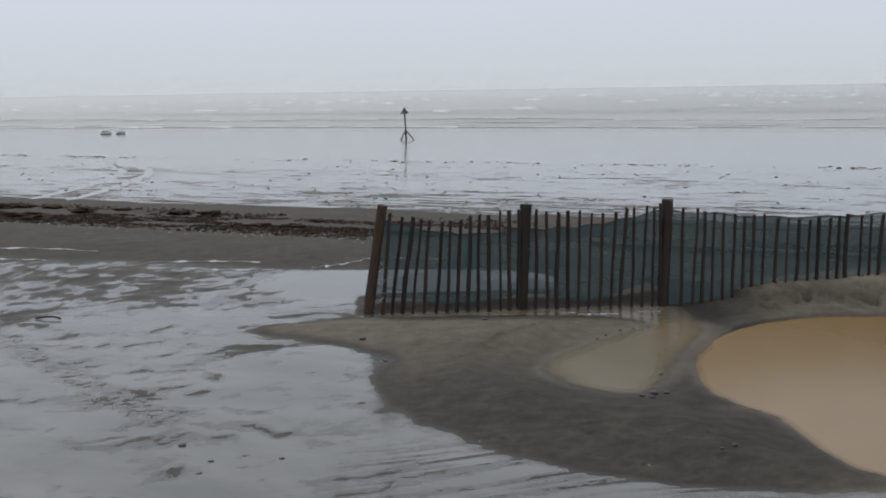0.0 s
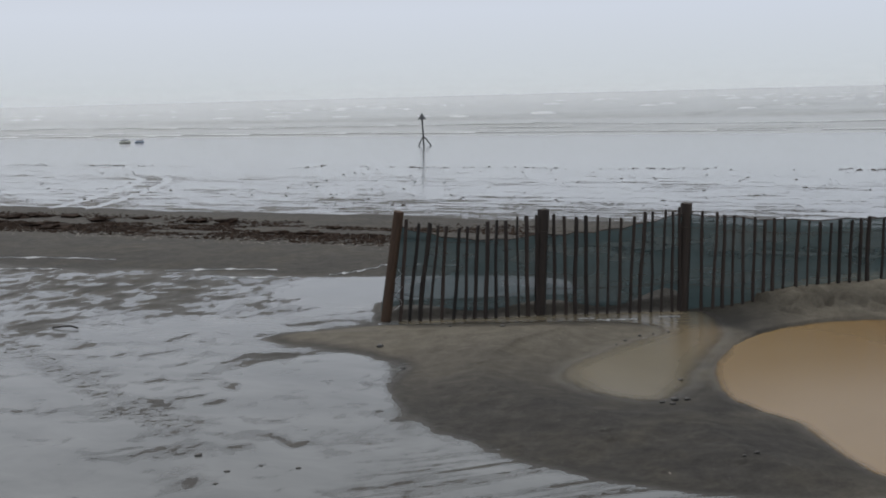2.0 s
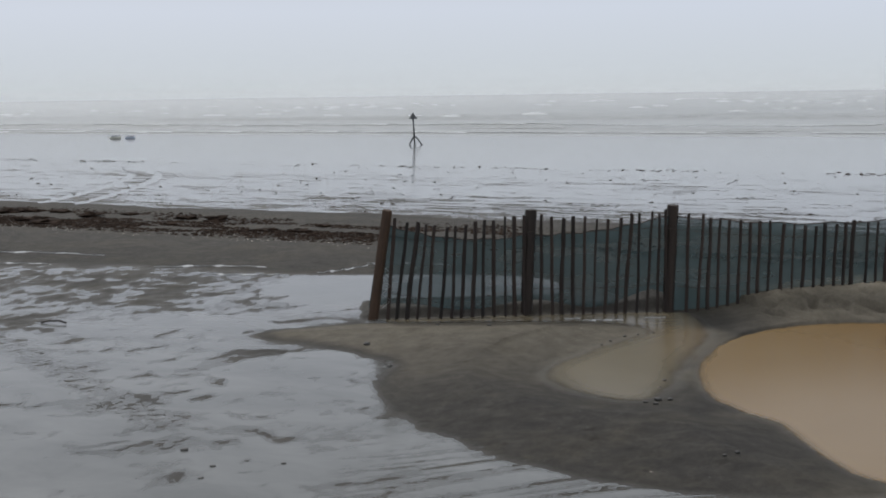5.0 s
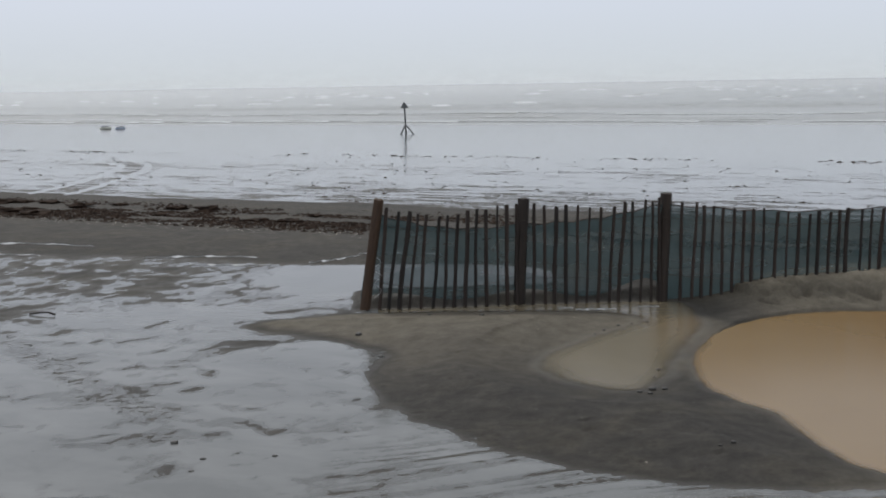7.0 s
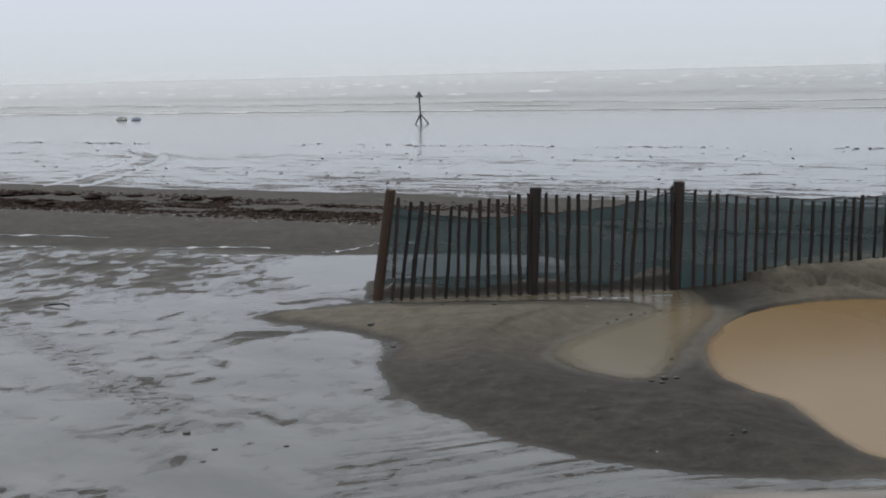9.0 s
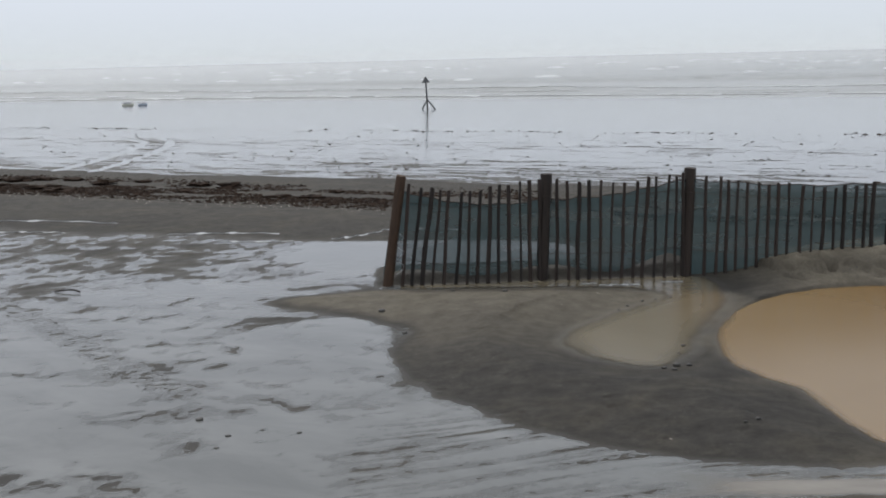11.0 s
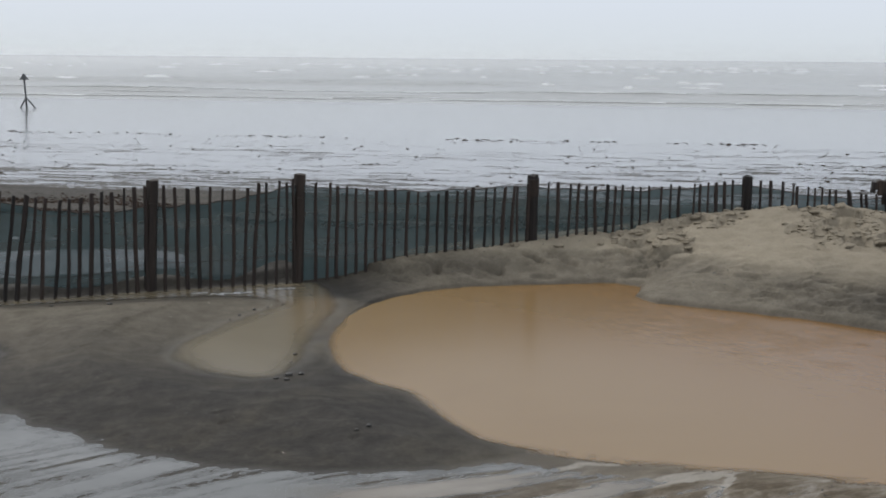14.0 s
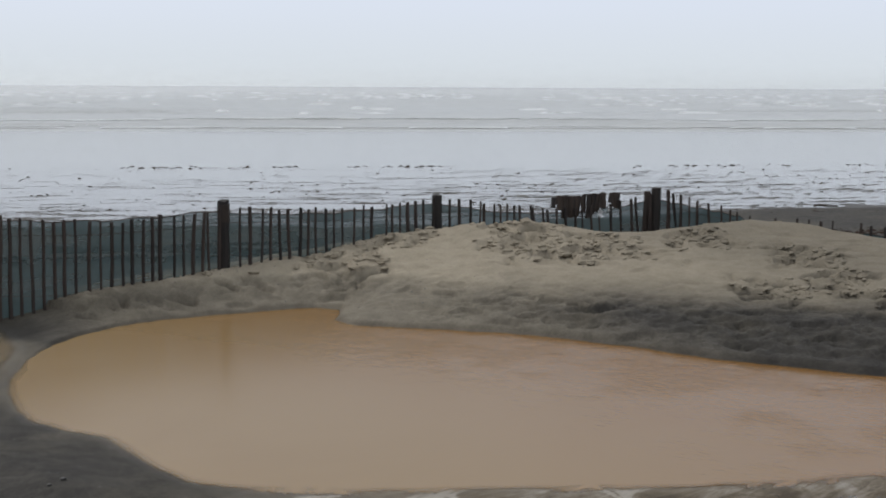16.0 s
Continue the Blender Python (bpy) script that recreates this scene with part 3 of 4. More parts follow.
    h = np.where(levee > 0, np.maximum(h, 0.005 * levee), h)
    low_side = 0.697 * x + 0.717 * y < 10.7
    h = np.where((wob < 1.0) & low_side, np.minimum(h, 0.07 * wob + 0.10 * np.clip(wob, 0, 1) ** 2 + 0.003), h)
    dp = signed(x, y, SMALL_POOL) + 0.12 * (fbm(x * 2.8, y * 2.8, 5, 71, 0.6) - 0.5)
    h = np.where(dp < 0.7, np.minimum(h, np.where(dp < 0, 0.11, 0.06) * dp + 0.12 * np.clip(dp, 0, 1) ** 2 + 0.001), h)
    # wet runnel along the pales, and a low bar of sand behind them
    span = step(x, 0.1, 0.5) * (1 - step(x, 3.6, 4.2))
    h = h + span * 0.11 * step(y, 13.24, 13.42) * (1 - step(y, 13.9, 14.7)) - 0.13 * np.exp(-(((x - 1.5) / 1.5) ** 2 + ((y - 15.8) / 0.75) ** 2)) - span * 0.020 * np.exp(-(((y - 13.08) / 0.11) ** 2))
    h = h + 0.16 * np.exp(-(((x - 4.0) / 0.45) ** 2 + ((y - 13.8) / 0.35) ** 2))
    return h


def height_at(x, y):
    return float(ground(np.array([x]), np.array([y]))[0])


def spread(lo, hi, fine, out, growth):
    """Grid lines: even between lo and hi, wider and wider out to the far ends."""
    mid = list(np.arange(lo, hi + 1e-6, fine))
    for sign, start in ((1, mid[-1]), (-1, mid[0])):
        p, s = start, fine
        line = []
        while abs(p) < out or (p < 0) != (sign < 0):
            s *= growth
            p += sign * s
            line.append(p)
        mid = mid + line if sign > 0 else line[::-1] + mid
    return np.array(mid)


def grid_mesh(name, xs, ys, zs, keep=None):
    """A sheet over grid lines; keep picks its cells."""
    nx, ny = xs.shape[0], xs.shape[1]
    verts = np.stack([xs, ys, zs], -1).reshape(-1, 3)
    idx = np.arange(nx * ny).reshape(nx, ny)
    quads = np.stack([idx[:-1, :-1], idx[1:, :-1], idx[1:, 1:], idx[:-1, 1:]], -1)
    quads = quads.reshape(-1, 4) if keep is None else quads[keep]
    used, inv = np.unique(quads, return_inverse=True)
    verts, quads = verts[used], inv.reshape(-1, 4)
    me = bpy.data.meshes.new(name)
    me.vertices.add(len(verts))
    me.vertices.foreach_set("co", verts.ravel())
    me.loops.add(quads.size)
    me.loops.foreach_set("vertex_index", quads.ravel().astype(np.int32))
    me.polygons.add(len(quads))
    me.polygons.foreach_set("loop_start", np.arange(0, quads.size, 4, dtype=np.int32))
    me.polygons.foreach_set("use_smooth", np.ones(len(quads), bool))
    me.update(calc_edges=True)
    return me


def from_lists(name, verts, faces, mat, smooth=False):
    me = bpy.data.meshes.new(name)
    me.from_pydata(verts, [], faces)
    me.materials.append(mat)
    if smooth:
        me.polygons.foreach_set("use_smooth", np.ones(len(me.polygons), bool))
    me.update()
    return me


# ---------------------------------------------------------------- the large structure
gx_left = spread(-7.0, 0.0, 0.05, 4200, 1.045)
gx_right = spread(3.5, 14.6, 0.025, 4200, 1.034)
gx = np.concatenate([gx_left[gx_left < -0.01], np.arange(0.0, 3.47, 0.04), gx_right[gx_right > 3.49]])
gy_near = np.concatenate([np.arange(4.0, 6.8, 0.034), np.arange(6.8, 13.2, 0.025), np.arange(13.2, 14.0, 0.034)])
gy_mid = np.arange(14.0, 44.0, 0.11)
far_y, s = [44.0], 0.11
while far_y[-1] < 4600:
    s *= 1.06
    far_y.append(far_y[-1] + s)
back_y, s = [3.94], 0.055
while back_y[-1] > -200:
    s *= 1.07
    back_y.append(back_y[-1] - s)
gy = np.concatenate([back_y[::-1], gy_near, gy_mid, far_y])
GX, GY = np.meshgrid(gx, gy, indexing="ij")
GH = ground(GX, GY)
ground_me = grid_mesh("ground", GX, GY, GH)
silt_layer = ground_me.attributes.new("silt", "FLOAT", "POINT")
wash_layer = ground_me.attributes.new("wash", "FLOAT", "POINT")
wash_layer.data.foreach_set("value", (runoff_zone(GX, GY) * (0.12 + 0.88 * step(GX, 2.0, 3.8)) * (GX < 14) * (GY > 0)).ravel().astype(np.float32))
fan_layer = ground_me.attributes.new("fan", "FLOAT", "POINT")
fan_layer.data.foreach_set("value", fan_cover(GX, GY).ravel().astype(np.float32))
silt_layer.data.foreach_set("value", silt_tone(GX, GY).ravel().astype(np.float32))
ground_me.materials.append(M_SAND)
tagged(new("ground", ground_me), "wet grey-brown beach sand with pools and a heaped dune", "sand", kind="structure")



def water_sheet(name, level, where, mat, label, kind="", fade=1.0):
    """A level sheet over the hollows of the sand, with its depth at every point."""
    depth = level - GH
    wet = depth > -0.003
    cells = wet[:-1, :-1] | wet[1:, :-1] | wet[:-1, 1:] | wet[1:, 1:]
    idx = np.arange(GX.size).reshape(GX.shape)
    keep = cells & where[:-1, :-1] & where[1:, 1:]
    me = grid_mesh(name, GX, GY, level, keep)
    quads = np.stack([idx[:-1, :-1], idx[1:, :-1], idx[1:, 1:], idx[:-1, 1:]], -1)[keep]
    layer = me.attributes.new("depth", "FLOAT", "POINT")
    layer.data.foreach_set("value", (np.minimum(depth, 0.02) * fade).ravel()[np.unique(quads)].astype(np.float32) if not np.isscalar(fade) else depth.ravel()[np.unique(quads)].astype(np.float32))
    me.materials.append(mat)
    return tagged(new(name, me), label, "water" if kind else "puddle", kind=kind)


GV = -GX * SU + GY * CU
box = (GX > -2) & (GX < 13) & (GY > 2) & (GY < 14)
BIG_D, SMALL_D = np.full(GX.shape, 9.0), np.full(GX.shape, 9.0)
BIG_D[box], SMALL_D[box] = signed(GX[box], GY[box], BIG_PUDDLE), signed(GX[box], GY[box], SMALL_POOL)
# the film of water over the flats, up to the sea
runoff = (GX > 1.2) & (GX < 12) & (GY > 3) & (GX * 0.35 + GY < 8.2) & (runoff_zone(GX, GY) > 0.5)
water_sheet("water", np.full(GX.shape, 0.002), runoff & (BIG_D > 0.08), M_RUNOFF, "pale silty water running off in braided rills", "structure", step(GX + 1.2 * (7.0 - GY), 1.6, 4.0) * (1 - step(GX * 0.35 + GY, 7.4, 8.1)))
water_sheet("water", 0.001 + fall(GV), (GV < SEA_V + 8) & (BIG_D > 0.06) & (SMALL_D > 0.04) & (GY > -40) & (np.abs(GX) < 900), M_FILM, "thin film of grey water lying on the flat wet beach", "structure")
water_sheet("puddle", np.full(GX.shape, 0.004), BIG_D < 0.16, M_PUDDLE, "large puddle of orange-brown muddy water below the dune")
water_sheet("puddle", np.full(GX.shape, 0.003), SMALL_D < 0.16, M_POOL, "small shallow puddle of cloudy water by the fence")

# the sea: rollers that run in along the shore line
su = np.concatenate([-420 * 1.12 ** np.arange(18, 0, -1), np.linspace(-420, 420, 300), 420 * 1.12 ** np.arange(1, 19)])
sv_list, s = [SEA_V - 3.0], 0.4
while sv_list[-1] < 4500:
    s *= 1.018 if sv_list[-1] < 500 else 1.08
    sv_list.append(sv_list[-1] + s)
sv = np.array(sv_list)
SU_, SV_ = np.meshgrid(su, sv, indexing="ij")
bend = 7 * (fbm(SU_ * 0.012, SV_ * 0.02, 3, 81) - 0.5) + 2.5 * (fbm(SU_ * 0.07, SV_ * 0.05, 2, 83) - 0.5)
sea_off = SV_ - SEA_V
SEA_LEVEL = float(fall(np.array(SEA_V))) + 0.02
run = sea_off + bend
swell = 0.5 + 0.5 * np.sin(run * 2 * math.pi / 13.0)
SEA_H = SEA_LEVEL + (0.20 * step(sea_off, 60, 160)) * swell ** 2 * (0.3 + fbm(SU_ * 0.05, SV_ * 0.08, 3, 85)) * (1 - 0.8 * step(sea_off, 300, 900))
# rollers near the shore, steep on the side to the beach: distance out, height, length behind the crest
ROLLERS = [(3.5, 0.10, 1.6), (8.0, 0.10, 2.0), (13.5, 0.18, 3.0), (24.0, 0.28, 4.0), (58.0, 0.34, 6.0), (78.0, 0.30, 6.0)]
foam_on = np.zeros(SEA_H.shape, bool)
for k, (out_at, tall, long) in enumerate(ROLLERS):
    q = run - out_at
    ridge = np.where(q < 0, np.exp(-((q / (0.36 * long)) ** 2)), np.exp(-((q / long) ** 2)))
    vary = np.clip(0.55 + 2.6 * (fbm(SU_ * 0.03, SU_ * 0 + 3.1 * k, 3, 86) - 0.4), 0.15, 1.3)
    SEA_H = SEA_H + tall * vary * ridge
    torn = fbm(SU_ * 0.09, SV_ * 0.3 + 5 * k, 4, 91, 0.65)
    foam_on |= (np.abs(q - 0.4) < (1.1, 0.7, 0.8, 2.0, 1.3, 1.3)[k]) & (q > -0.5) & (torn > (0.30, 0.52, 0.56, 0.30, 0.54, 0.54)[k])
SEA_H = SEA_H + 0.05 * step(sea_off, 3, 20) * (fbm(SU_ * 0.4, SV_ * 0.6, 3, 87) - 0.5)
SEA_X, SEA_Y = SU_ * CU - SV_ * SU, SU_ * SU + SV_ * CU
sea_me = grid_mesh("sea", SEA_X, SEA_Y, SEA_H)
sea_me.materials.append(M_SEA)
tagged(new("sea", sea_me), "grey choppy sea fading into fog", "sea", kind="structure")
foam_on &= sea_off > 1.0
keep_foam = foam_on[:-1, :-1] & foam_on[1:, 1:]
foam_me = grid_mesh("sea_foam", SEA_X, SEA_Y, SEA_H + 0.03, keep_foam)
foam_me.materials.append(M_FOAM)
tagged(new("sea_foam", foam_me), "white foam on the breaking waves", "foam", kind="stuff")


def whitecaps(count, seed):
    """Short broken crests far out, each a low ridge with ragged ends, joined in one mesh."""
    r = np.random.RandomState(seed)
    verts, faces = [], []
    for _ in range(count):
        v0, u0 = SEA_V + 55 + 430 * r.rand() ** 1.15, r.triangular(-520, 300, 420)
        if fbm(np.array(u0 * 0.02), np.array(v0 * 0.03), 2, 97) < 0.44:
            continue
        length, tall, deep = r.uniform(1.2, 6.5), r.uniform(0.08, 0.32), r.uniform(0.8, 2.0)
        turn = r.normal(0, 0.06)
        i = len(verts)
        for k in range(8):
            t = k / 7
            w = math.sin(math.pi * min(max(t, 0.03), 0.97)) ** 0.6 * r.uniform(0.55, 1.1)
            uu, vv = u0 + (t - 0.5) * length, v0 + (t - 0.5) * length * turn + r.uniform(-0.3, 0.3)
            for dv, dz in ((-deep * w, -0.05), (-0.2 * deep * w, tall * w), (deep * w, -0.05)):
                verts.append((uu * CU - (vv + dv) * SU, uu * SU + (vv + dv) * CU, SEA_LEVEL + 0.06 + dz))
        for k in range(7):
            for c in range(2):
                q = i + 3 * k + c
                faces.append((q, q + 3, q + 4, q + 1))
    return from_lists("whitecaps", verts, faces, M_FOAM, True)


tagged(new("whitecaps", whitecaps(850, 31)), "scattered white crests on the choppy sea", "waves", kind="stuff")


def fog_banks(tall):
    """Thin banks of fog one behind the other over the far sea, thicker along the coast, thinning out upwards."""
    m, n, l, b, out = material("fog")
    p = coords(n, l)
    sep = n.new("ShaderNodeSeparateXYZ")
    l.new(p, sep.inputs[0])
    thick = remap(n, l, arith(n, l, "ADD", sep.outputs["X"], arith(n, l, "MULTIPLY", noise_tex(n, l, p, 0.01, 3), 120.0)), -30.0, 340.0, 0.14, 0.09)
    thin_out = remap(n, l, sep.outputs["Z"], 0.5, tall - 2.0, 1.0, 0.0)
    white, through_it, clear_air, lit, veil = n.new("ShaderNodeBsdfDiffuse"), n.new("ShaderNodeBsdfTranslucent"), n.new("ShaderNodeBsdfTransparent"), n.new("ShaderNodeMixShader"), n.new("ShaderNodeMixShader")
    white.inputs["Color"].default_value = through_it.inputs["Color"].default_value = (0.96, 0.97, 0.98, 1)
    lit.inputs[0].default_value = 0.55
    l.new(white.outputs[0], lit.inputs[1])
    l.new(through_it.outputs[0], lit.inputs[2])
    l.new(arith(n, l, "MULTIPLY", thick, thin_out), veil.inputs[0])
    l.new(clear_air.outputs[0], veil.inputs[1])
    l.new(lit.outputs[0], veil.inputs[2])
    l.new(veil.outputs[0], out.inputs[0])
    for radius in (230, 300, 400, 540, 720):
        verts, faces = [], []
        for i in range(49):
            a = radians(-75 + 180 * i / 48)
            far = radius * (0.85 + 0.35 * float(step(np.array(a), -0.1, 0.6)))
            for k in range(5):
                verts.append((far * math.sin(a), far * math.cos(a), SEA_LEVEL - 0.2 + tall * k / 4))
        for i in range(48):
            for k in range(4):
                q = i * 5 + k
                faces.append((q, q + 5, q + 6, q + 1))
        tagged(new("backdrop", from_lists("fog_bank", verts, faces, m, True)), "pale bank of fog over the far sea", "fog", kind="structure")


fog_banks(13)


# ---------------------------------------------------------------- the fence
def part(name, me, parent, label="", m=None):
    ob = new(name, me)
    ob.parent = parent
    if m is not None:
        ob.matrix_basis = m
    if label:
        ob["label"] = label
    return ob


def rod(name, length, radius, sides, rings, wobble, mat, seed, flat=1.0, taper=0.0, kink=0.0):
    """An uneven length of cleft or round timber, standing on its foot."""
    r = random.Random(seed)
    verts, faces = [], []
    side_r = [r.uniform(1 - wobble, 1 + wobble) for _ in range(sides)]
    ph, ph2 = r.uniform(0, 6), r.uniform(0, 6)
    for i in range(rings + 1):
        t = i / rings
        ox = kink * math.sin(t * 3.4 + ph) + kink * 0.4 * math.sin(t * 9 + ph2)
        oy = kink * 0.7 * math.cos(t * 2.7 + ph2)
        for k in range(sides):
            a = 2 * math.pi * k / sides + 0.3
            rad = radius * side_r[k] * (1 - taper * t) * r.uniform(1 - wobble * 0.35, 1 + wobble * 0.35)
            verts.append((ox + rad * math.cos(a), oy + rad * math.sin(a) * flat, t * length + (r.uniform(-0.012, 0.012) if i == rings else 0)))
    for i in range(rings):
        for k in range(sides):
            a, b = i * sides + k, i * sides + (k + 1) % sides
            faces.append((a, b, b + sides, a + sides))
    faces.append(tuple(range(sides - 1, -1, -1)))
    # worn, slightly domed top
    top = len(verts)
    base = rings * sides
    verts.append((verts[base][0] * 0.3, 0.0, length + radius * 0.25))
    for k in range(sides):
        faces.append((base + k, base + (k + 1) % sides, top))
    return from_lists(name, verts, faces, mat)


def tube(name, pts, radius, mat, sides=5):
    """A wire or twig through points."""
    verts, faces = [], []
    pts = [Vector(p) for p in pts]
    for i, p in enumerate(pts):
        d = (pts[min(i + 1, len(pts) - 1)] - pts[max(i - 1, 0)]).normalized()
        q = d.to_track_quat("Z", "Y")
        for k in range(sides):
            a = 2 * math.pi * k / sides
            verts.append(tuple(p + q @ Vector((radius * math.cos(a), radius * math.sin(a), 0))))
    for i in range(len(pts) - 1):
        for k in range(sides):
            a, b = i * sides + k, i * sides + (k + 1) % sides
            faces.append((a, b, b + sides, a + sides))
    faces += [tuple(range(sides - 1, -1, -1)), tuple(range((len(pts) - 1) * sides, len(pts) * sides))]
    return from_lists(name, verts, faces, mat, True)


fence = new("paling_fence")
tagged(fence, "weathered split-pale sand fence backed with green netting", "fence")
fence.location = (6.0, 13.2, 0.0)
FX0, FY0 = 6.0, 13.2

# spans: start, end, pales between, top of the pales at both ends, sag, top of the netting at both ends, its sag
SPANS = [
    ((0.36, 13.24), (2.15, 13.24), 13, 1.19, 1.19, 0.13, 1.15, 0.95, 0.12),
    ((2.15, 13.24), (3.84, 13.16), 13, 1.16, 1.20, 0.03, 0.95, 1.17, 0.07),
    ((3.84, 13.16), (6.86, 13.14), 22, 1.16, 1.08, 0.08, 1.14, 1.06, 0.08),
    ((6.86, 13.14), (9.72, 12.59), 21, 1.07, 1.06, 0.04, 1.02, 1.04, 0.08),
    ((9.72, 12.59), (12.8, 11.55), 25, 1.06, 1.04, 0.10, 1.01, 0.97, 0.17),
    ((12.8, 11.55), (13.6, 10.5), 8, 1.10, 0.84, 0.02, 0.98, 0.75, 0.0),
    ((13.6, 10.5), (14.8, 8.6), 12, 0.80, 0.62, 0.03, 0.70, 0.58, 0.03),
]
PALES = [rod("picket", 1.25, 0.019, 5, 7, 0.3, M_PICKET, 100 + i, 0.75, 0.12, 0.006) for i in range(14)]
# pales of each span: where along it the top stands, its lean in degrees, and the line of the tops
AT_A = [.138, .198, .264, .324, .378, .459, .495, .569, .642, .697, .766, .836, .896, .957]
LEAN_A = [7.1, 6.9, 7, 6.4, 4.6, 5.3, 2.3, 2.3, 2.2, 1.2, 1.2, .4, .5, -.4]
AT_B = [.074, .151, .219, .3, .388, .465, .543, .623, .695, .749, .833, .903, .945]
LEAN_B = [.7, .1, .2, .8, 2, 2.5, 2.7, 2.7, 2.8, 1.1, 2, 1, .3]
AT_C = [.057, .104, .144, .179, .221, .266, .307, .346, .383, .434, .475, .525, .564, .607, .647, .688, .724, .774, .811, .852, .896, .929, .967]
LEAN_C = [0.4, 1.0, 1.2, 1.2, 0.9, 1.2, 1.7, 1.5, 0.9, 1.7, 1.7, 2.3, 1.5, 2.0, 1.8, 1.6, 2.0, 2.0, 1.3, 1.2, 1.7, 0.8, 0.8]
AT_D = [.055, .11, .154, .196, .235, .277, .327, .363, .403, .446, .482, .53, .568, .616, .662, .726, .762, .802, .841, .877, .914, .961]
LEAN_D = [-0.2, 1.1, 1.2, 1.1, 0.6, 0.0, 1.1, 1.4, 1.1, 1.3, 0.2, 1.5, 0.2, 0.5, 1.3, 0.7, 0.0, 0.4, 0.4, -0.0, -0.1, -0.1]
AT_E = [.042, .087, .134, .172, .203, .236, .266, .298, .326, .353, .393, .42, .454, .485, .524, .565, .607, .641, .69, .725, .777, .828, .876, .911, .961]
LEAN_E = [-1.7, -.4, .9, .1, -.6, -.7, -.7, -1.8, -2.9, -5.2, -8.4, -11.6, -10.7, -7.6, -4.3, -4.2, -4.1, -4, -3.1, -5.4, -3.8, -4.3, -3.5, -5.9, -5.6]
AT_F = [.127, .199, .255, .345, .447, .57, .677, .784, .876, 1.0]
LEAN_F = [-2, -7, -2.5, -3, -4, -4.5, -4, -3, -2, 0]
AT_G = [.143, .278, .346, .416, .488, .626, .706, .785]
LEAN_G = [0, 1, -1, 0, 2, -1, 0, 1]
PALE_ROWS = [(AT_A, LEAN_A, ((0, 1.21), (0.5, 1.08), (1, 1.2))), (AT_B, LEAN_B, ((0, 1.19), (0.5, 1.13), (1, 1.22))), (AT_C, LEAN_C, ((0, 1.18), (0.5, 1.0), (1, 1.06))), (AT_D, LEAN_D, ((0, 1.05), (0.11, 1.08), (0.5, 1.0), (1, 1.09))), (AT_E, LEAN_E, ((0, 1.08), (0.33, 0.96), (0.52, 0.89), (0.75, 0.92), (1, 1.10))), (AT_F, LEAN_F, ((0, 1.13), (1, 0.80))), (AT_G, LEAN_G, ((0, 0.80), (1, 0.69)))]
rnd = random.Random(5)
net_rows = []
for si, (a, b, count, za, zb, sag, na, nb, nsag) in enumerate(SPANS):
    at, leans, tops = PALE_ROWS[si]
    for t, lean in zip(at, leans):
        x, y = a[0] + (b[0] - a[0]) * t, a[1] + (b[1] - a[1]) * t - 0.02
        top = float(np.interp(t, [p[0] for p in tops], [p[1] for p in tops])) + rnd.uniform(-0.022, 0.022)
        wide = 1.7 if (si, t) in ((5, 0.127), (4, 0.961)) else rnd.uniform(0.85, 1.4)
        m = pose(x - FX0 - math.sin(radians(lean)) * 1.25, y - FY0, top - 1.25 * math.cos(radians(lean)), rnd.gauss(0, 1.0), lean + rnd.gauss(0, 0.5), rnd.uniform(-10, 10)) @ Matrix.Diagonal((wide, wide, 1, 1))
        part("picket", rnd.choice(PALES), fence, m=m)
    steps = 14
    for i in range(steps):
        t = i / steps
        net_rows.append((a[0] + (b[0] - a[0]) * t, a[1] + (b[1] - a[1]) * t, na + (nb - na) * t - nsag * 4 * t * (1 - t) + 0.012 * math.sin(i * 2.1 + si), si))

# posts: x, y, top, lean in degrees, radius, material, label
POSTS = [
    (0.29, 13.26, 1.275, 9.0, 0.062, M_POST_BROWN, "brown round post leaning at the open end"),
    (2.12, 13.30, 1.235, 2.6, 0.074, M_POST, "dark wet timber post"),
    (3.80, 13.20, 1.26, 2.6, 0.072, M_POST, "dark wet timber post"),
    (6.86, 13.18, 1.165, 0.8, 0.074, M_POST, "dark wet timber post wrapped with netting"),
    (9.72, 12.63, 1.12, 0.3, 0.072, M_POST, "dark wet timber post"),
    (12.82, 11.58, 1.13, -1.0, 0.076, M_POST, "dark wet timber post"),
    (12.66, 11.66, 1.09, -2.0, 0.046, M_POST, "thin dark post beside a thicker one"),
    (14.75, 8.62, 0.74, 0.0, 0.07, M_POST, "dark post buried almost to its top"),
]
for i, (x, y, top, lean, r, mat, label) in enumerate(POSTS):
    me = rod("post", 1.75, r, 12, 9, 0.07, mat, 300 + i, 0.95, 0.03, 0.006)
    length = 1.75 * math.cos(radians(lean))
    ox = -math.sin(radians(lean)) * (1.75 - top)
    post = part("post", me, fence, label, pose(x - FX0 + ox, y - FY0, top - length, 0, lean, 20 * i))
    if i == 3:
        part("wrap", rod("wrap", 0.22, r * 1.05, 12, 4, 0.06, M_POST, 320 + i, 0.95, 0.02, 0.004), post, "bunched dark netting tied round the post", pose(0, 0, 1.49))
cord_pts = [(0.45 - FX0 + 0.05 * math.sin(a * 1.9), -0.075, 0.62 - 0.46 * a / 9) for a in range(10)]
part("cord", tube("cord", cord_pts, 0.0032, M_BOATGREY, 5), fence, "frayed pale cord tied to the end post")
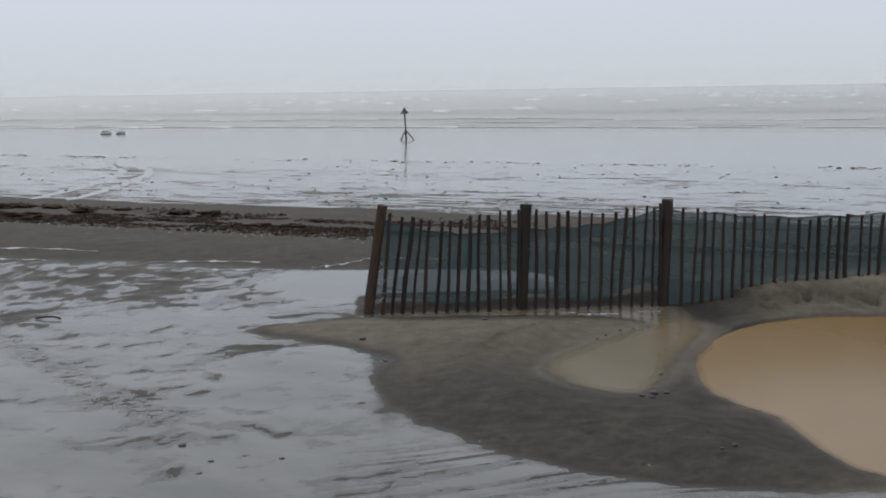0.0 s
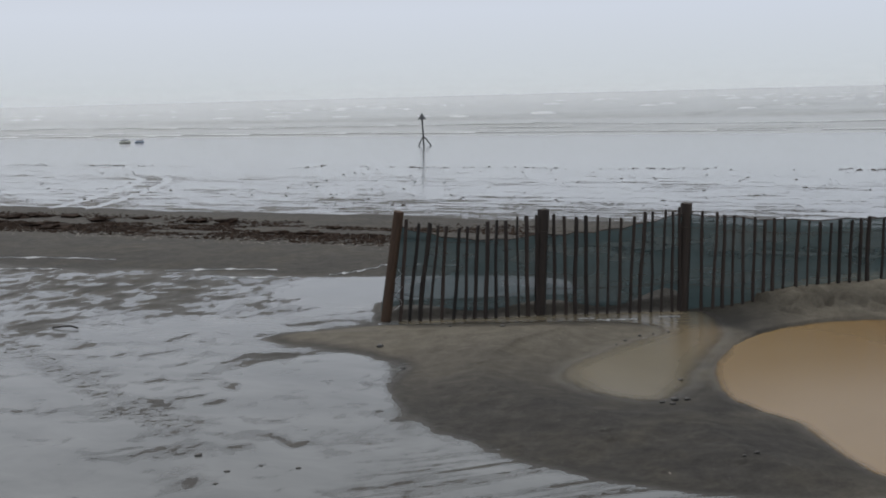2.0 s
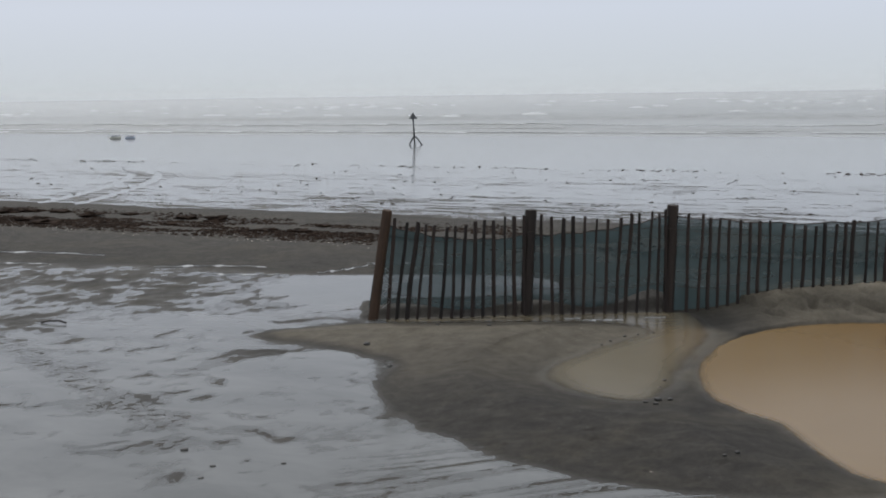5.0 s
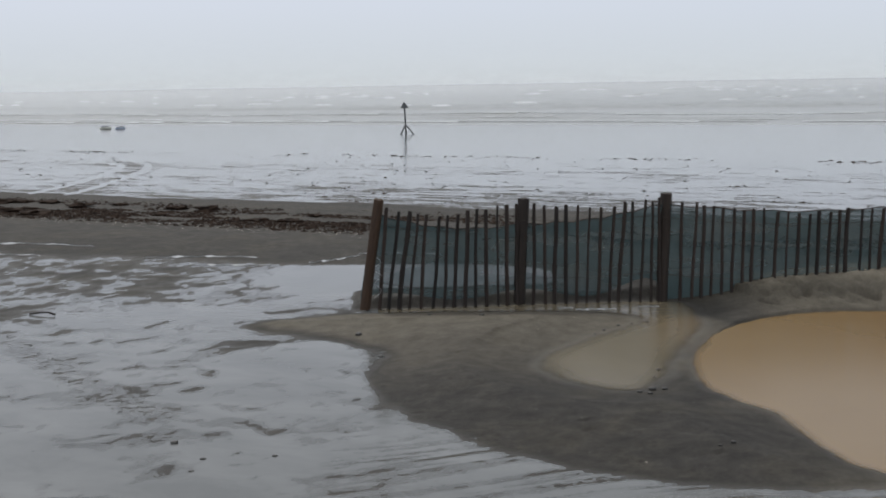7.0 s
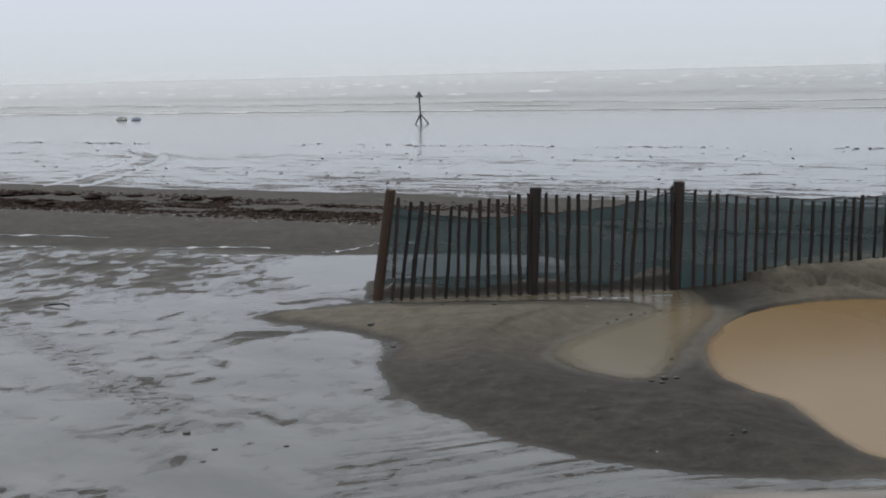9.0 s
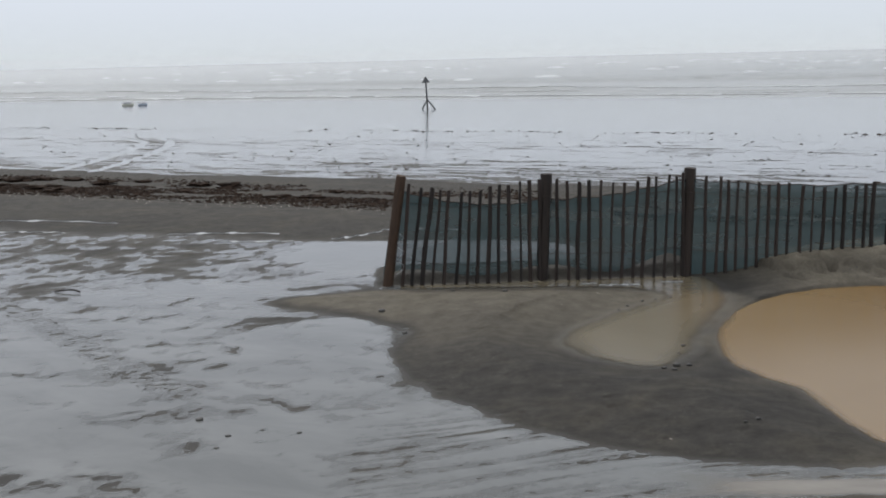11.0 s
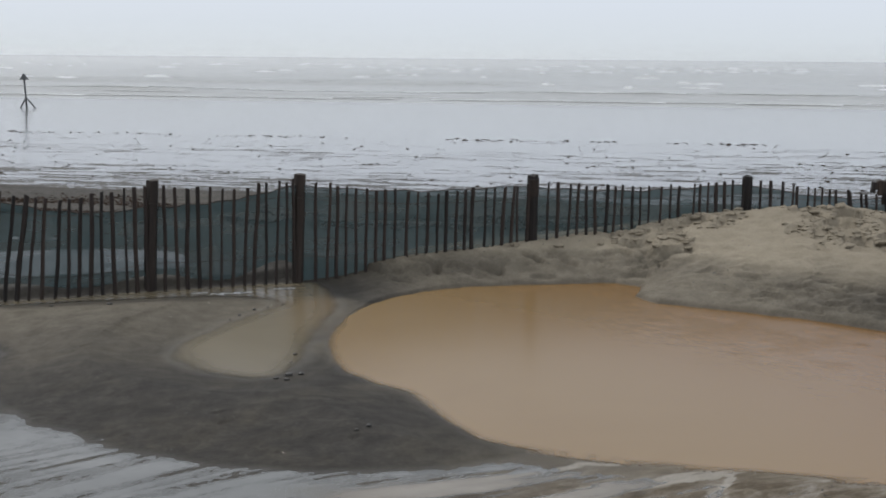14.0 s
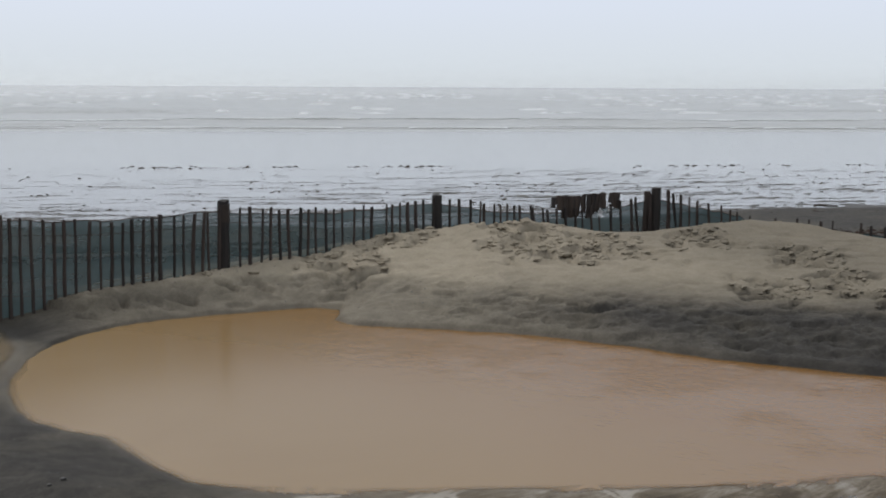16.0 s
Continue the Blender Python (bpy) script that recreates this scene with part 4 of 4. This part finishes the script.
# netting, hung behind the pales
net_rows.append((SPANS[-1][1][0], SPANS[-1][1][1], 0.4, 6))
nv, nf = [], []
LEVELS = 9
for i, (x, y, top, si) in enumerate(net_rows):
    foot = (0.13 + 0.05 * math.sin(i * 0.55)) if si < 2 else -0.1
    foot += 0.1 * max(0.0, 1 - abs(i - 26) / 4) if si < 2 else 0
    for k in range(LEVELS):
        t = k / (LEVELS - 1)
        bulge = 0.035 * math.sin(t * math.pi) * (0.6 + 0.6 * math.sin(i * 0.7 + si)) + 0.012 * math.sin(i * 1.9 + k * 1.3)
        lean_x = 0.20 * (1 - (i / 14)) * (top * (1 - t) + foot * t - 1.15) * 0.85 if si == 0 else 0
        nv.append((x - FX0 + lean_x + (0.06 if i == 0 else 0), y - FY0 + 0.045 + bulge, top * (1 - t) + foot * t))
for i in range(len(net_rows) - 1):
    for k in range(LEVELS - 1):
        a = i * LEVELS + k
        nf.append((a, a + LEVELS, a + LEVELS + 1, a + 1))
part("netting", from_lists("netting", nv, nf, M_NET, True), fence, "sagging dark green windbreak netting")
hem = [(nv[i * LEVELS][0], nv[i * LEVELS][1], nv[i * LEVELS][2] + 0.004) for i in range(len(net_rows))]
part("hem_cord", tube("hem_cord", hem, 0.006, M_WIRE, 5), fence, "dark cord along the top of the netting")
# line wires that hold the pales
for f, name in ((0.86, "wire"), (0.30, "wire")):
    pts = []
    for si, (a, b, count, za, zb, sag, *_) in enumerate(SPANS):
        for i in range(8):
            t = i / 8
            top = za + (zb - za) * t - sag * 4 * t * (1 - t)
            pts.append((a[0] + (b[0] - a[0]) * t - FX0, a[1] + (b[1] - a[1]) * t - FY0 + 0.012, top - 1.2 * (1 - f)))
    part(name, tube("wire", pts, 0.0028, M_WIRE, 4), fence, "rusty twisted line wire")

# bundle of broken pales caught on the fence
bundle = new("broken_paling")
bundle.location = (11.88, 11.9, 0.9)
tagged(bundle, "dark bundle of broken pales caught on top of the fence", "debris")
brk = random.Random(9)
for x0, x1, z0, z1, n in ((-0.62, -0.18, 0.72, 1.06, 11), (-0.13, 0.20, 0.74, 1.08, 8), (0.29, 0.44, 0.86, 1.08, 4)):
    for i in range(n):
        t = (i + 0.5) / n
        w = x0 + (x1 - x0) * t
        top = z1 + brk.uniform(-0.01, 0.012) - (0.02 if x0 < -0.5 and t < 0.2 else 0)
        low = z0 + brk.uniform(0, 0.14) + (0.16 * max(0, 0.45 - t) * 2 if x0 < -0.5 else 0) + (0.12 * abs(t - 0.3) if x0 == -0.14 else 0)
        me = rod("pale", top - low, 0.044, 5, 3, 0.2, M_POST, 500 + i + int(100 * x1), 0.6, 0.05, 0.006)
        part("pale", me, bundle, m=pose(w * 0.93, -w * 0.33 + brk.uniform(-0.02, 0.02), low - 0.9, 0, brk.gauss(4, 3), 0))


def scrap(name, w, h, mat, seed):
    r = random.Random(seed)
    v, f = [], []
    for i in range(7):
        for k in range(5):
            v.append(((i / 6 - 0.5) * w + r.uniform(-0.015, 0.015), r.uniform(-0.03, 0.03), (k / 4) * h * (1 - 0.5 * abs(i / 6 - 0.5)) + r.uniform(-0.015, 0.015)))
    for i in range(6):
        for k in range(4):
            a = i * 5 + k
            f.append((a, a + 5, a + 6, a + 1))
    return from_lists(name, v, f, mat, True)


for x, y, z, w, h, sd in ((11.94, 11.78, 0.76, 0.06, 0.11, 1), (12.10, 11.74, 0.84, 0.07, 0.08, 2), (5.85, 13.36, 0.60, 0.07, 0.05, 3)):
    ob = new("plastic_scrap", scrap("plastic_scrap", w, h, M_PLASTIC, sd))
    ob.location = (x, y, z)
    tagged(ob, "scrap of torn white plastic caught on the fence", "litter")


# ---------------------------------------------------------------- the beacon on the flats
def beacon():
    """A leaning pole on three raking legs with a pointed topmark."""
    root = new("beach_beacon")
    root.location = (4.18, 76.0, float(fall(np.array(67.3))))
    root.scale = (1.25, 1.25, 1.25)
    tagged(root, "dark steel marker beacon on a tripod, standing in shallow water", "beacon")
    part("pole", tube("pole", [(0.05, 0, 0.02), (0.045, 0, 0.5), (0.0, 0, 1.40)], 0.042, M_METAL, 8), root)
    for x, y in ((-0.28, -0.12), (0.42, -0.1), (0.05, 0.35)):
        part("leg", tube("leg", [(0.045, 0, 0.50), (0.045 + x * 0.5, y * 0.5, 0.26), (0.045 + x, y, -0.03)], 0.036, M_METAL, 6), root)
    bm = bmesh.new()
    bmesh.ops.create_cone(bm, cap_ends=True, segments=16, radius1=0.23, radius2=0.012, depth=0.32)
    bmesh.ops.bevel(bm, geom=bm.edges[:], offset=0.008, segments=1, affect="EDGES")
    me = bpy.data.meshes.new("topmark")
    bm.to_mesh(me)
    bm.free()
    me.materials.append(M_METAL)
    part("topmark", me, root, "cone-shaped topmark", pose(-0.005, 0, 1.53, 0, -2, 0))
    return root


beacon()


# ---------------------------------------------------------------- loose things on the beach
def lump_mesh(name, radius, mat, seed, squash=0.55, rough=0.35, cuts=2):
    bm = bmesh.new()
    bmesh.ops.create_icosphere(bm, subdivisions=cuts, radius=radius)
    for v in bm.verts:
        k = 1 + rough * (noise.noise(v.co * (1.6 / radius) + Vector((seed * 3.7, 0, 0))))
        v.co = Vector((v.co.x * k * 1.25, v.co.y * k, v.co.z * k * squash))
    for f in bm.faces:
        f.smooth = True
    me = bpy.data.meshes.new(name)
    bm.to_mesh(me)
    bm.free()
    me.materials.append(mat)
    return me


def lay(name, me, x, y, label, category, sink=0.3, turn=0.0, group=""):
    ob = new(name, me)
    low = min(v.co.z for v in me.vertices)
    ob.location = (x, y, max(height_at(x, y), -0.004) - low * (1 - sink) )
    ob.rotation_euler = (0, 0, turn)
    return tagged(ob, label, category, group)


for i, (x, y, r) in enumerate(((-1.20, 8.36, 0.026), (-0.45, 7.95, 0.016), (-0.95, 7.95, 0.017), (-1.0, 7.7, 0.015), (-0.72, 8.05, 0.013))):
    lay("stone", lump_mesh("stone", r, M_STONE, i), x, y, "small dark wet stone on the flooded sand", "stone", group="stones on the flats")
for i, (x, y, r) in enumerate(((2.50, 9.22, 0.02), (2.62, 9.27, 0.028), (2.72, 9.25, 0.02), (2.56, 9.12, 0.02), (2.75, 9.7, 0.016), (2.86, 9.95, 0.02), (2.72, 7.53, 0.015), (2.62, 7.5, 0.011),
                                (2.95, 11.86, 0.016), (3.12, 11.95, 0.012), (3.3, 12.02, 0.018), (3.45, 12.14, 0.013), (2.62, 11.5, 0.012), (2.75, 11.66, 0.015), (0.20, 11.75, 0.028), (1.55, 12.35, 0.024), (0.40, 10.85, 0.022), (1.0, 12.6, 0.018))):
    lay("clod", lump_mesh("clod", r, M_STONE, 20 + i, 0.6, 0.5), x, y, "dark clod on the sodden sand bank", "clod", group="clods on the bank")
stick = new("driftwood_stick", tube("driftwood_stick", [(-0.17, 0.06, 0.012), (-0.05, 0.035, 0.03), (0.06, 0.0, 0.035), (0.15, -0.07, 0.02)], 0.011, M_POST, 6))
stick.location = (-3.42, 13.55, 0.0)
tagged(stick, "dark forked stick lying on the wet sand", "stick")

log = new("driftwood_log", rod("driftwood_log", 0.55, 0.024, 9, 8, 0.12, M_POST, 77, 0.8, 0.25, 0.02))
log.matrix_world = Matrix.Translation((22.2, 15.25, float(ground(np.array([22.2]), np.array([15.25]))[0]) + 0.03)) @ Matrix.Rotation(radians(-35), 4, "Z") @ Matrix.Rotation(radians(88), 4, "Y")
tagged(log, "long dark log of driftwood lying on the wet flats", "driftwood")


def blades(name, count, place, size, mat, seed, flat=0.5, along=False):
    """Torn strands and crumbs heaped on the sand, joined in one mesh."""
    r = np.random.RandomState(seed)
    verts, faces = [], []
    pts = place(r, count)
    hs = ground(pts[:, 0], pts[:, 1])
    for (x, y), z in zip(pts, hs):
        s = size * r.uniform(0.4, 1.4)
        a = SHORE + r.normal(0, 0.35) if along else r.uniform(0, 2 * math.pi)
        ca, sa = math.cos(a) * s, math.sin(a) * s
        up = s * flat * r.uniform(0.3, 1.0)
        w = r.uniform(0.25, 0.6)
        i = len(verts)
        z = max(z, -0.004 + float(fall(np.array(-x * SU + y * CU)))) - 0.004
        verts += [(x - ca, y - sa, z), (x + ca, y + sa, z), (x - sa * w, y + ca * w, z), (x + sa * w, y - ca * w, z), (x + r.uniform(-0.3, 0.3) * s, y + r.uniform(-0.3, 0.3) * s, z + up)]
        faces += [(i, i + 3, i + 4), (i + 3, i + 1, i + 4), (i + 1, i + 2, i + 4), (i + 2, i, i + 4)]
    return from_lists(name, verts, faces, mat)


def back_to_xy(u, v):
    return np.column_stack([u * CU - v * SU, u * SU + v * CU])


def wrack_place(r, count):
    out = np.zeros((0, 2))
    while len(out) < count:
        u = r.uniform(-42, 14, 4000)
        v = np.where(r.rand(4000) < 0.58, r.normal(17.65, 0.55, 4000), r.normal(18.75, 0.62, 4000))
        dens = fbm(u * 0.5, v * 1.6, 4, 101, 0.6) + np.where(v < 18.1, 0.075, -0.02)
        ok = (dens + 0.07 * r.rand(4000) > 0.555) & (v > 16.7) & (v < 20.2)
        out = np.concatenate([out, back_to_xy(u, v)[ok]])
    return out[:count]


tagged(new("seaweed_wrack", blades("seaweed_wrack", 52000, wrack_place, 0.054, M_WEED, 3, 0.5)), "dark brown line of rotting seaweed along the berm", "seaweed", kind="stuff")


heap = random.Random(44)
for i in range(26):
    # heaps along the two lines of the tide
    u, v = heap.uniform(-24, -9.5), (19.05 if i % 3 else 17.7) + heap.uniform(-0.3, 0.3)
    (x, y), = back_to_xy(np.array([u]), np.array([v]))
    lay("seaweed_clump", lump_mesh("seaweed_clump", heap.uniform(0.10, 0.24), M_WEED, 60 + i, 0.26, 1.3, 3), float(x), float(y), "low heap of dark brown seaweed on the berm", "seaweed", 0.6, SHORE + heap.uniform(-0.3, 0.3), "heaps of seaweed")


def grit_place(r, count):
    u = r.uniform(-42, 12, count)
    return back_to_xy(u, r.normal(16.75, 0.22, count) + 0.4 * (fbm(u * 0.4, u * 0, 2, 5) - 0.5))


tagged(new("shell_grit", blades("shell_grit", 2600, grit_place, 0.022, M_SHELL, 4, 0.6)), "pale broken shells strewn below the seaweed", "shells", kind="stuff")


def strandline_place(r, count):
    u1 = r.uniform(-85, 55, count * 4)
    u1 = u1[fbm(u1 * 0.35, u1 * 0, 3, 111, 0.6) > 0.46][:count]
    return back_to_xy(u1, 41.7 + r.normal(0, 0.4, len(u1)) + 0.8 * (fbm(u1 * 0.1, u1 * 0, 2, 113) - 0.5))


def flotsam_place(r, count):
    return back_to_xy(r.uniform(-85, 55, count), 22.5 + 19 * r.rand(count) ** 1.2)


tagged(new("flotsam", blades("flotsam", 950, strandline_place, 0.12, M_WEED, 6, 0.3, True)), "dark line of weed and flotsam stranded across the wet flats", "flotsam", kind="stuff")
tagged(new("flotsam", blades("flotsam", 3600, flotsam_place, 0.085, M_WEED, 16, 0.3, True)), "dark bits of weed strewn over the wet flats", "flotsam", kind="stuff")


def crumbs_place(r, count):
    return np.column_stack([r.uniform(0.3, 14, count), r.uniform(6.5, 12.9, count)])


tagged(new("sand_crumbs", blades("sand_crumbs", 1100, crumbs_place, 0.016, M_STONE, 8, 0.7)), "small dark crumbs on the sand", "debris", kind="stuff")


def tread_place(r, count):
    """Two rows of lugs pressed up along the tyre track."""
    t = r.rand(count) * (len(NEAR_TRACK) - 1)
    i = np.minimum(t.astype(int), len(NEAR_TRACK) - 2)
    p = NEAR_TRACK[i] + (NEAR_TRACK[i + 1] - NEAR_TRACK[i]) * (t - i)[:, None]
    side = NEAR_TRACK[i + 1] - NEAR_TRACK[i]
    side = np.column_stack([-side[:, 1], side[:, 0]]) / np.hypot(side[:, 0], side[:, 1])[:, None]
    off = np.where(r.rand(count) < 0.5, -0.13, 0.13) + r.normal(0, 0.045, count)
    return p + side * off[:, None]


tagged(new("tyre_tread_marks", blades("tyre_tread_marks", 1500, tread_place, 0.024, M_STONE, 27, 0.45)), "lugs of wet sand pressed up along a tyre track", "tyre track", kind="stuff")


def apron_place(r, count):
    x = r.uniform(2.4, 8.5, count * 4)
    y = r.uniform(3.9, 6.9, count * 4)
    ok = (runoff_zone(x, y) > 0.6) & (signed(x, y, BIG_PUDDLE) > 0.06) & (fbm(x * 1.6, y * 1.6, 3, 161) + 0.2 * r.rand(len(x)) > 0.58)
    return np.column_stack([x, y])[ok][:count]


tagged(new("sand_crumbs", blades("sand_crumbs", 420, apron_place, 0.016, M_STONE, 18, 0.7)), "dark crumbs and grit on the washed-out sand", "debris", kind="stuff")
tagged(new("shell_grit", blades("shell_grit", 40, apron_place, 0.016, M_SHELL, 19, 0.5)), "pale shell fragments on the washed-out sand", "shells", kind="stuff")


def bank_place(r, count):
    x, y = r.uniform(0.2, 4.0, count * 3), r.uniform(7.2, 13.0, count * 3)
    ok = (signed(x, y, BANK) < -0.15) & (signed(x, y, SMALL_POOL) > 0.1)
    return np.column_stack([x, y])[ok][:count]


tagged(new("sand_crumbs", blades("sand_crumbs", 300, bank_place, 0.015, M_STONE, 28, 0.6)), "dark crumbs strewn on the sodden bank", "debris", kind="stuff")
tagged(new("shell_grit", blades("shell_grit", 26, bank_place, 0.014, M_SHELL, 29, 0.5)), "few pale shell fragments on the sodden bank", "shells", kind="stuff")


def clods(count, seed):
    """Clods of trodden sand on the dune, joined in one mesh."""
    r = np.random.RandomState(seed)
    base = bmesh.new()
    bmesh.ops.create_icosphere(base, subdivisions=1, radius=1.0)
    bv = np.array([v.co[:] for v in base.verts])
    bf = [[v.index for v in f.verts] for f in base.faces]
    base.free()
    pts = np.column_stack([r.uniform(4.5, 14.2, count * 12), r.uniform(5.5, 13.0, count * 12)])
    keep = (ground(pts[:, 0], pts[:, 1]) > 0.33) & (trodden_at(pts[:, 0], pts[:, 1]) + 0.25 * r.rand(len(pts)) > 0.6)
    pts = pts[keep][:count]
    verts, faces, damp = [], [], []
    cover = silt_tone(pts[:, 0], pts[:, 1])
    for (x, y), z, c0 in zip(pts, ground(pts[:, 0], pts[:, 1]), cover):
        s = 0.010 + 0.048 * r.rand() ** 2.6
        i = len(verts)
        q = bv * r.uniform(0.7, 1.3, bv.shape) * (s * r.uniform(0.9, 1.9), s, s * 0.55)
        verts += [(x + a, y + b, z + c - 0.1 * s) for a, b, c in q]
        damp += [c0 - r.uniform(-0.05, 0.08)] * len(q)
        faces += [[i + k for k in f] for f in bf]
    me = from_lists("sand_clods", verts, faces, M_SAND, False)
    me.attributes.new("silt", "FLOAT", "POINT").data.foreach_set("value", np.array(damp, np.float32))
    return me


tagged(new("sand_clods", clods(2100, 15)), "trodden clods of sand on the dune", "sand", kind="stuff")


def foam_strip(pts, width, seed):
    """A ragged thread of froth on the water's edge."""
    r = random.Random(seed)
    v, f = [], []
    for i, (x, y) in enumerate(pts):
        w = 1.6 * width * r.uniform(0.15, 1.0) * math.sin(math.pi * (i + 0.4) / len(pts)) ** 0.5 * max(0.04, math.sin(i * 0.55 + seed * 9) + 0.55 * math.sin(i * 1.31 + seed * 4))
        for k, (dy, z) in enumerate(((-w, 0.002), (-w * 0.4, 0.012), (w * 0.4, 0.012), (w, 0.002))):
            yy = y + dy + r.uniform(-0.2, 0.2) * width
            v.append((x, yy, z + max(height_at(x, yy), 0.002)))
    for i in range(len(pts) - 1):
        for k in range(3):
            a = i * 4 + k
            f.append((a, a + 4, a + 5, a + 1))
    return from_lists("foam", v, f, M_FROTH, True)


fr = random.Random(12)
for x0, y0, x1, y1, w, bow in ((-6.6, 20.3, -4.0, 19.2, 0.045, 0.12), (-3.0, 18.0, -1.25, 17.6, 0.045, 0.1), (-0.45, 16.95, 0.3, 17.3, 0.05, -0.05), (-5.9, 18.9, -4.7, 18.6, 0.05, 0.05),
                               (2.68, 12.80, 3.14, 12.76, 0.030, 0.01), (2.5, 12.92, 2.68, 12.92, 0.012, 0), (3.42, 12.86, 3.66, 12.84, 0.016, 0), (0.3, 17.4, 1.7, 16.9, 0.045, 0.1), (-2.2, 17.2, -1.0, 16.9, 0.05, -0.05)):
    n = 34
    ph = fr.uniform(0, 6)
    pts = [(x0 + (x1 - x0) * i / n, y0 + (y1 - y0) * i / n + bow * math.sin(math.pi * i / n) + 0.5 * w * math.sin(i * 0.7 + ph) + fr.uniform(-0.015, 0.015)) for i in range(n + 1)]
    tagged(new("foam", foam_strip(pts, w, fr.random())), "thin streak of white foam left on the wet sand", "foam", "foam streaks", "stuff")


def watercraft(x, y, hull_mat, top_mat, seed, label, size):
    """A small beached watercraft: hull with a raised bow, straddle seat, cowl and handlebar."""
    root = new("watercraft")
    root.location = (x, y, float(fall(np.array(-x * SU + y * CU))))
    tagged(root, label, "watercraft", "beached watercraft")
    verts, faces = [], []
    for i in range(9):
        t = i / 8
        half, deck = 0.26 * math.sin(math.pi * (0.18 + 0.80 * t)) + 0.03, 0.22 + 0.12 * t * t
        for yy, zz in ((0, -0.02), (-0.7 * half, 0.02), (-half, deck), (0, deck + 0.05), (half, deck), (0.7 * half, 0.02)):
            verts.append((-0.5 + 1.0 * t, yy, zz))
    for i in range(8):
        for k in range(6):
            a, b = i * 6 + k, i * 6 + (k + 1) % 6
            faces.append((a, b, b + 6, a + 6))
    faces += [tuple(range(5, -1, -1)), tuple(range(48, 54))]
    part("hull", from_lists("hull", verts, faces, hull_mat, True), root)
    part("seat", lump_mesh("seat", 0.17, M_BOATDARK, seed, 0.7, 0.15), root, m=pose(-0.18, 0, 0.32))
    part("cowl", lump_mesh("cowl", 0.17, top_mat, seed + 3, 0.95, 0.2), root, m=pose(0.18, 0, 0.38))
    part("handlebar", tube("handlebar", [(0.06, -0.22, 0.55), (0.1, 0, 0.52), (0.06, 0.22, 0.55)], 0.02, M_BOATDARK), root)
    root.rotation_euler = (0, 0, 0.3)
    root.scale = (size, size, 0.72 * size)
    return root


watercraft(-20.0, 101.8, M_BOATYELLOW, M_BOATGREY, 41, "small yellow-green and white beached watercraft on the wet flats", 0.95)
watercraft(-18.72, 101.6, M_BOATBLUE, M_BOATGREY, 47, "small blue and grey beached watercraft on the wet flats", 0.8)
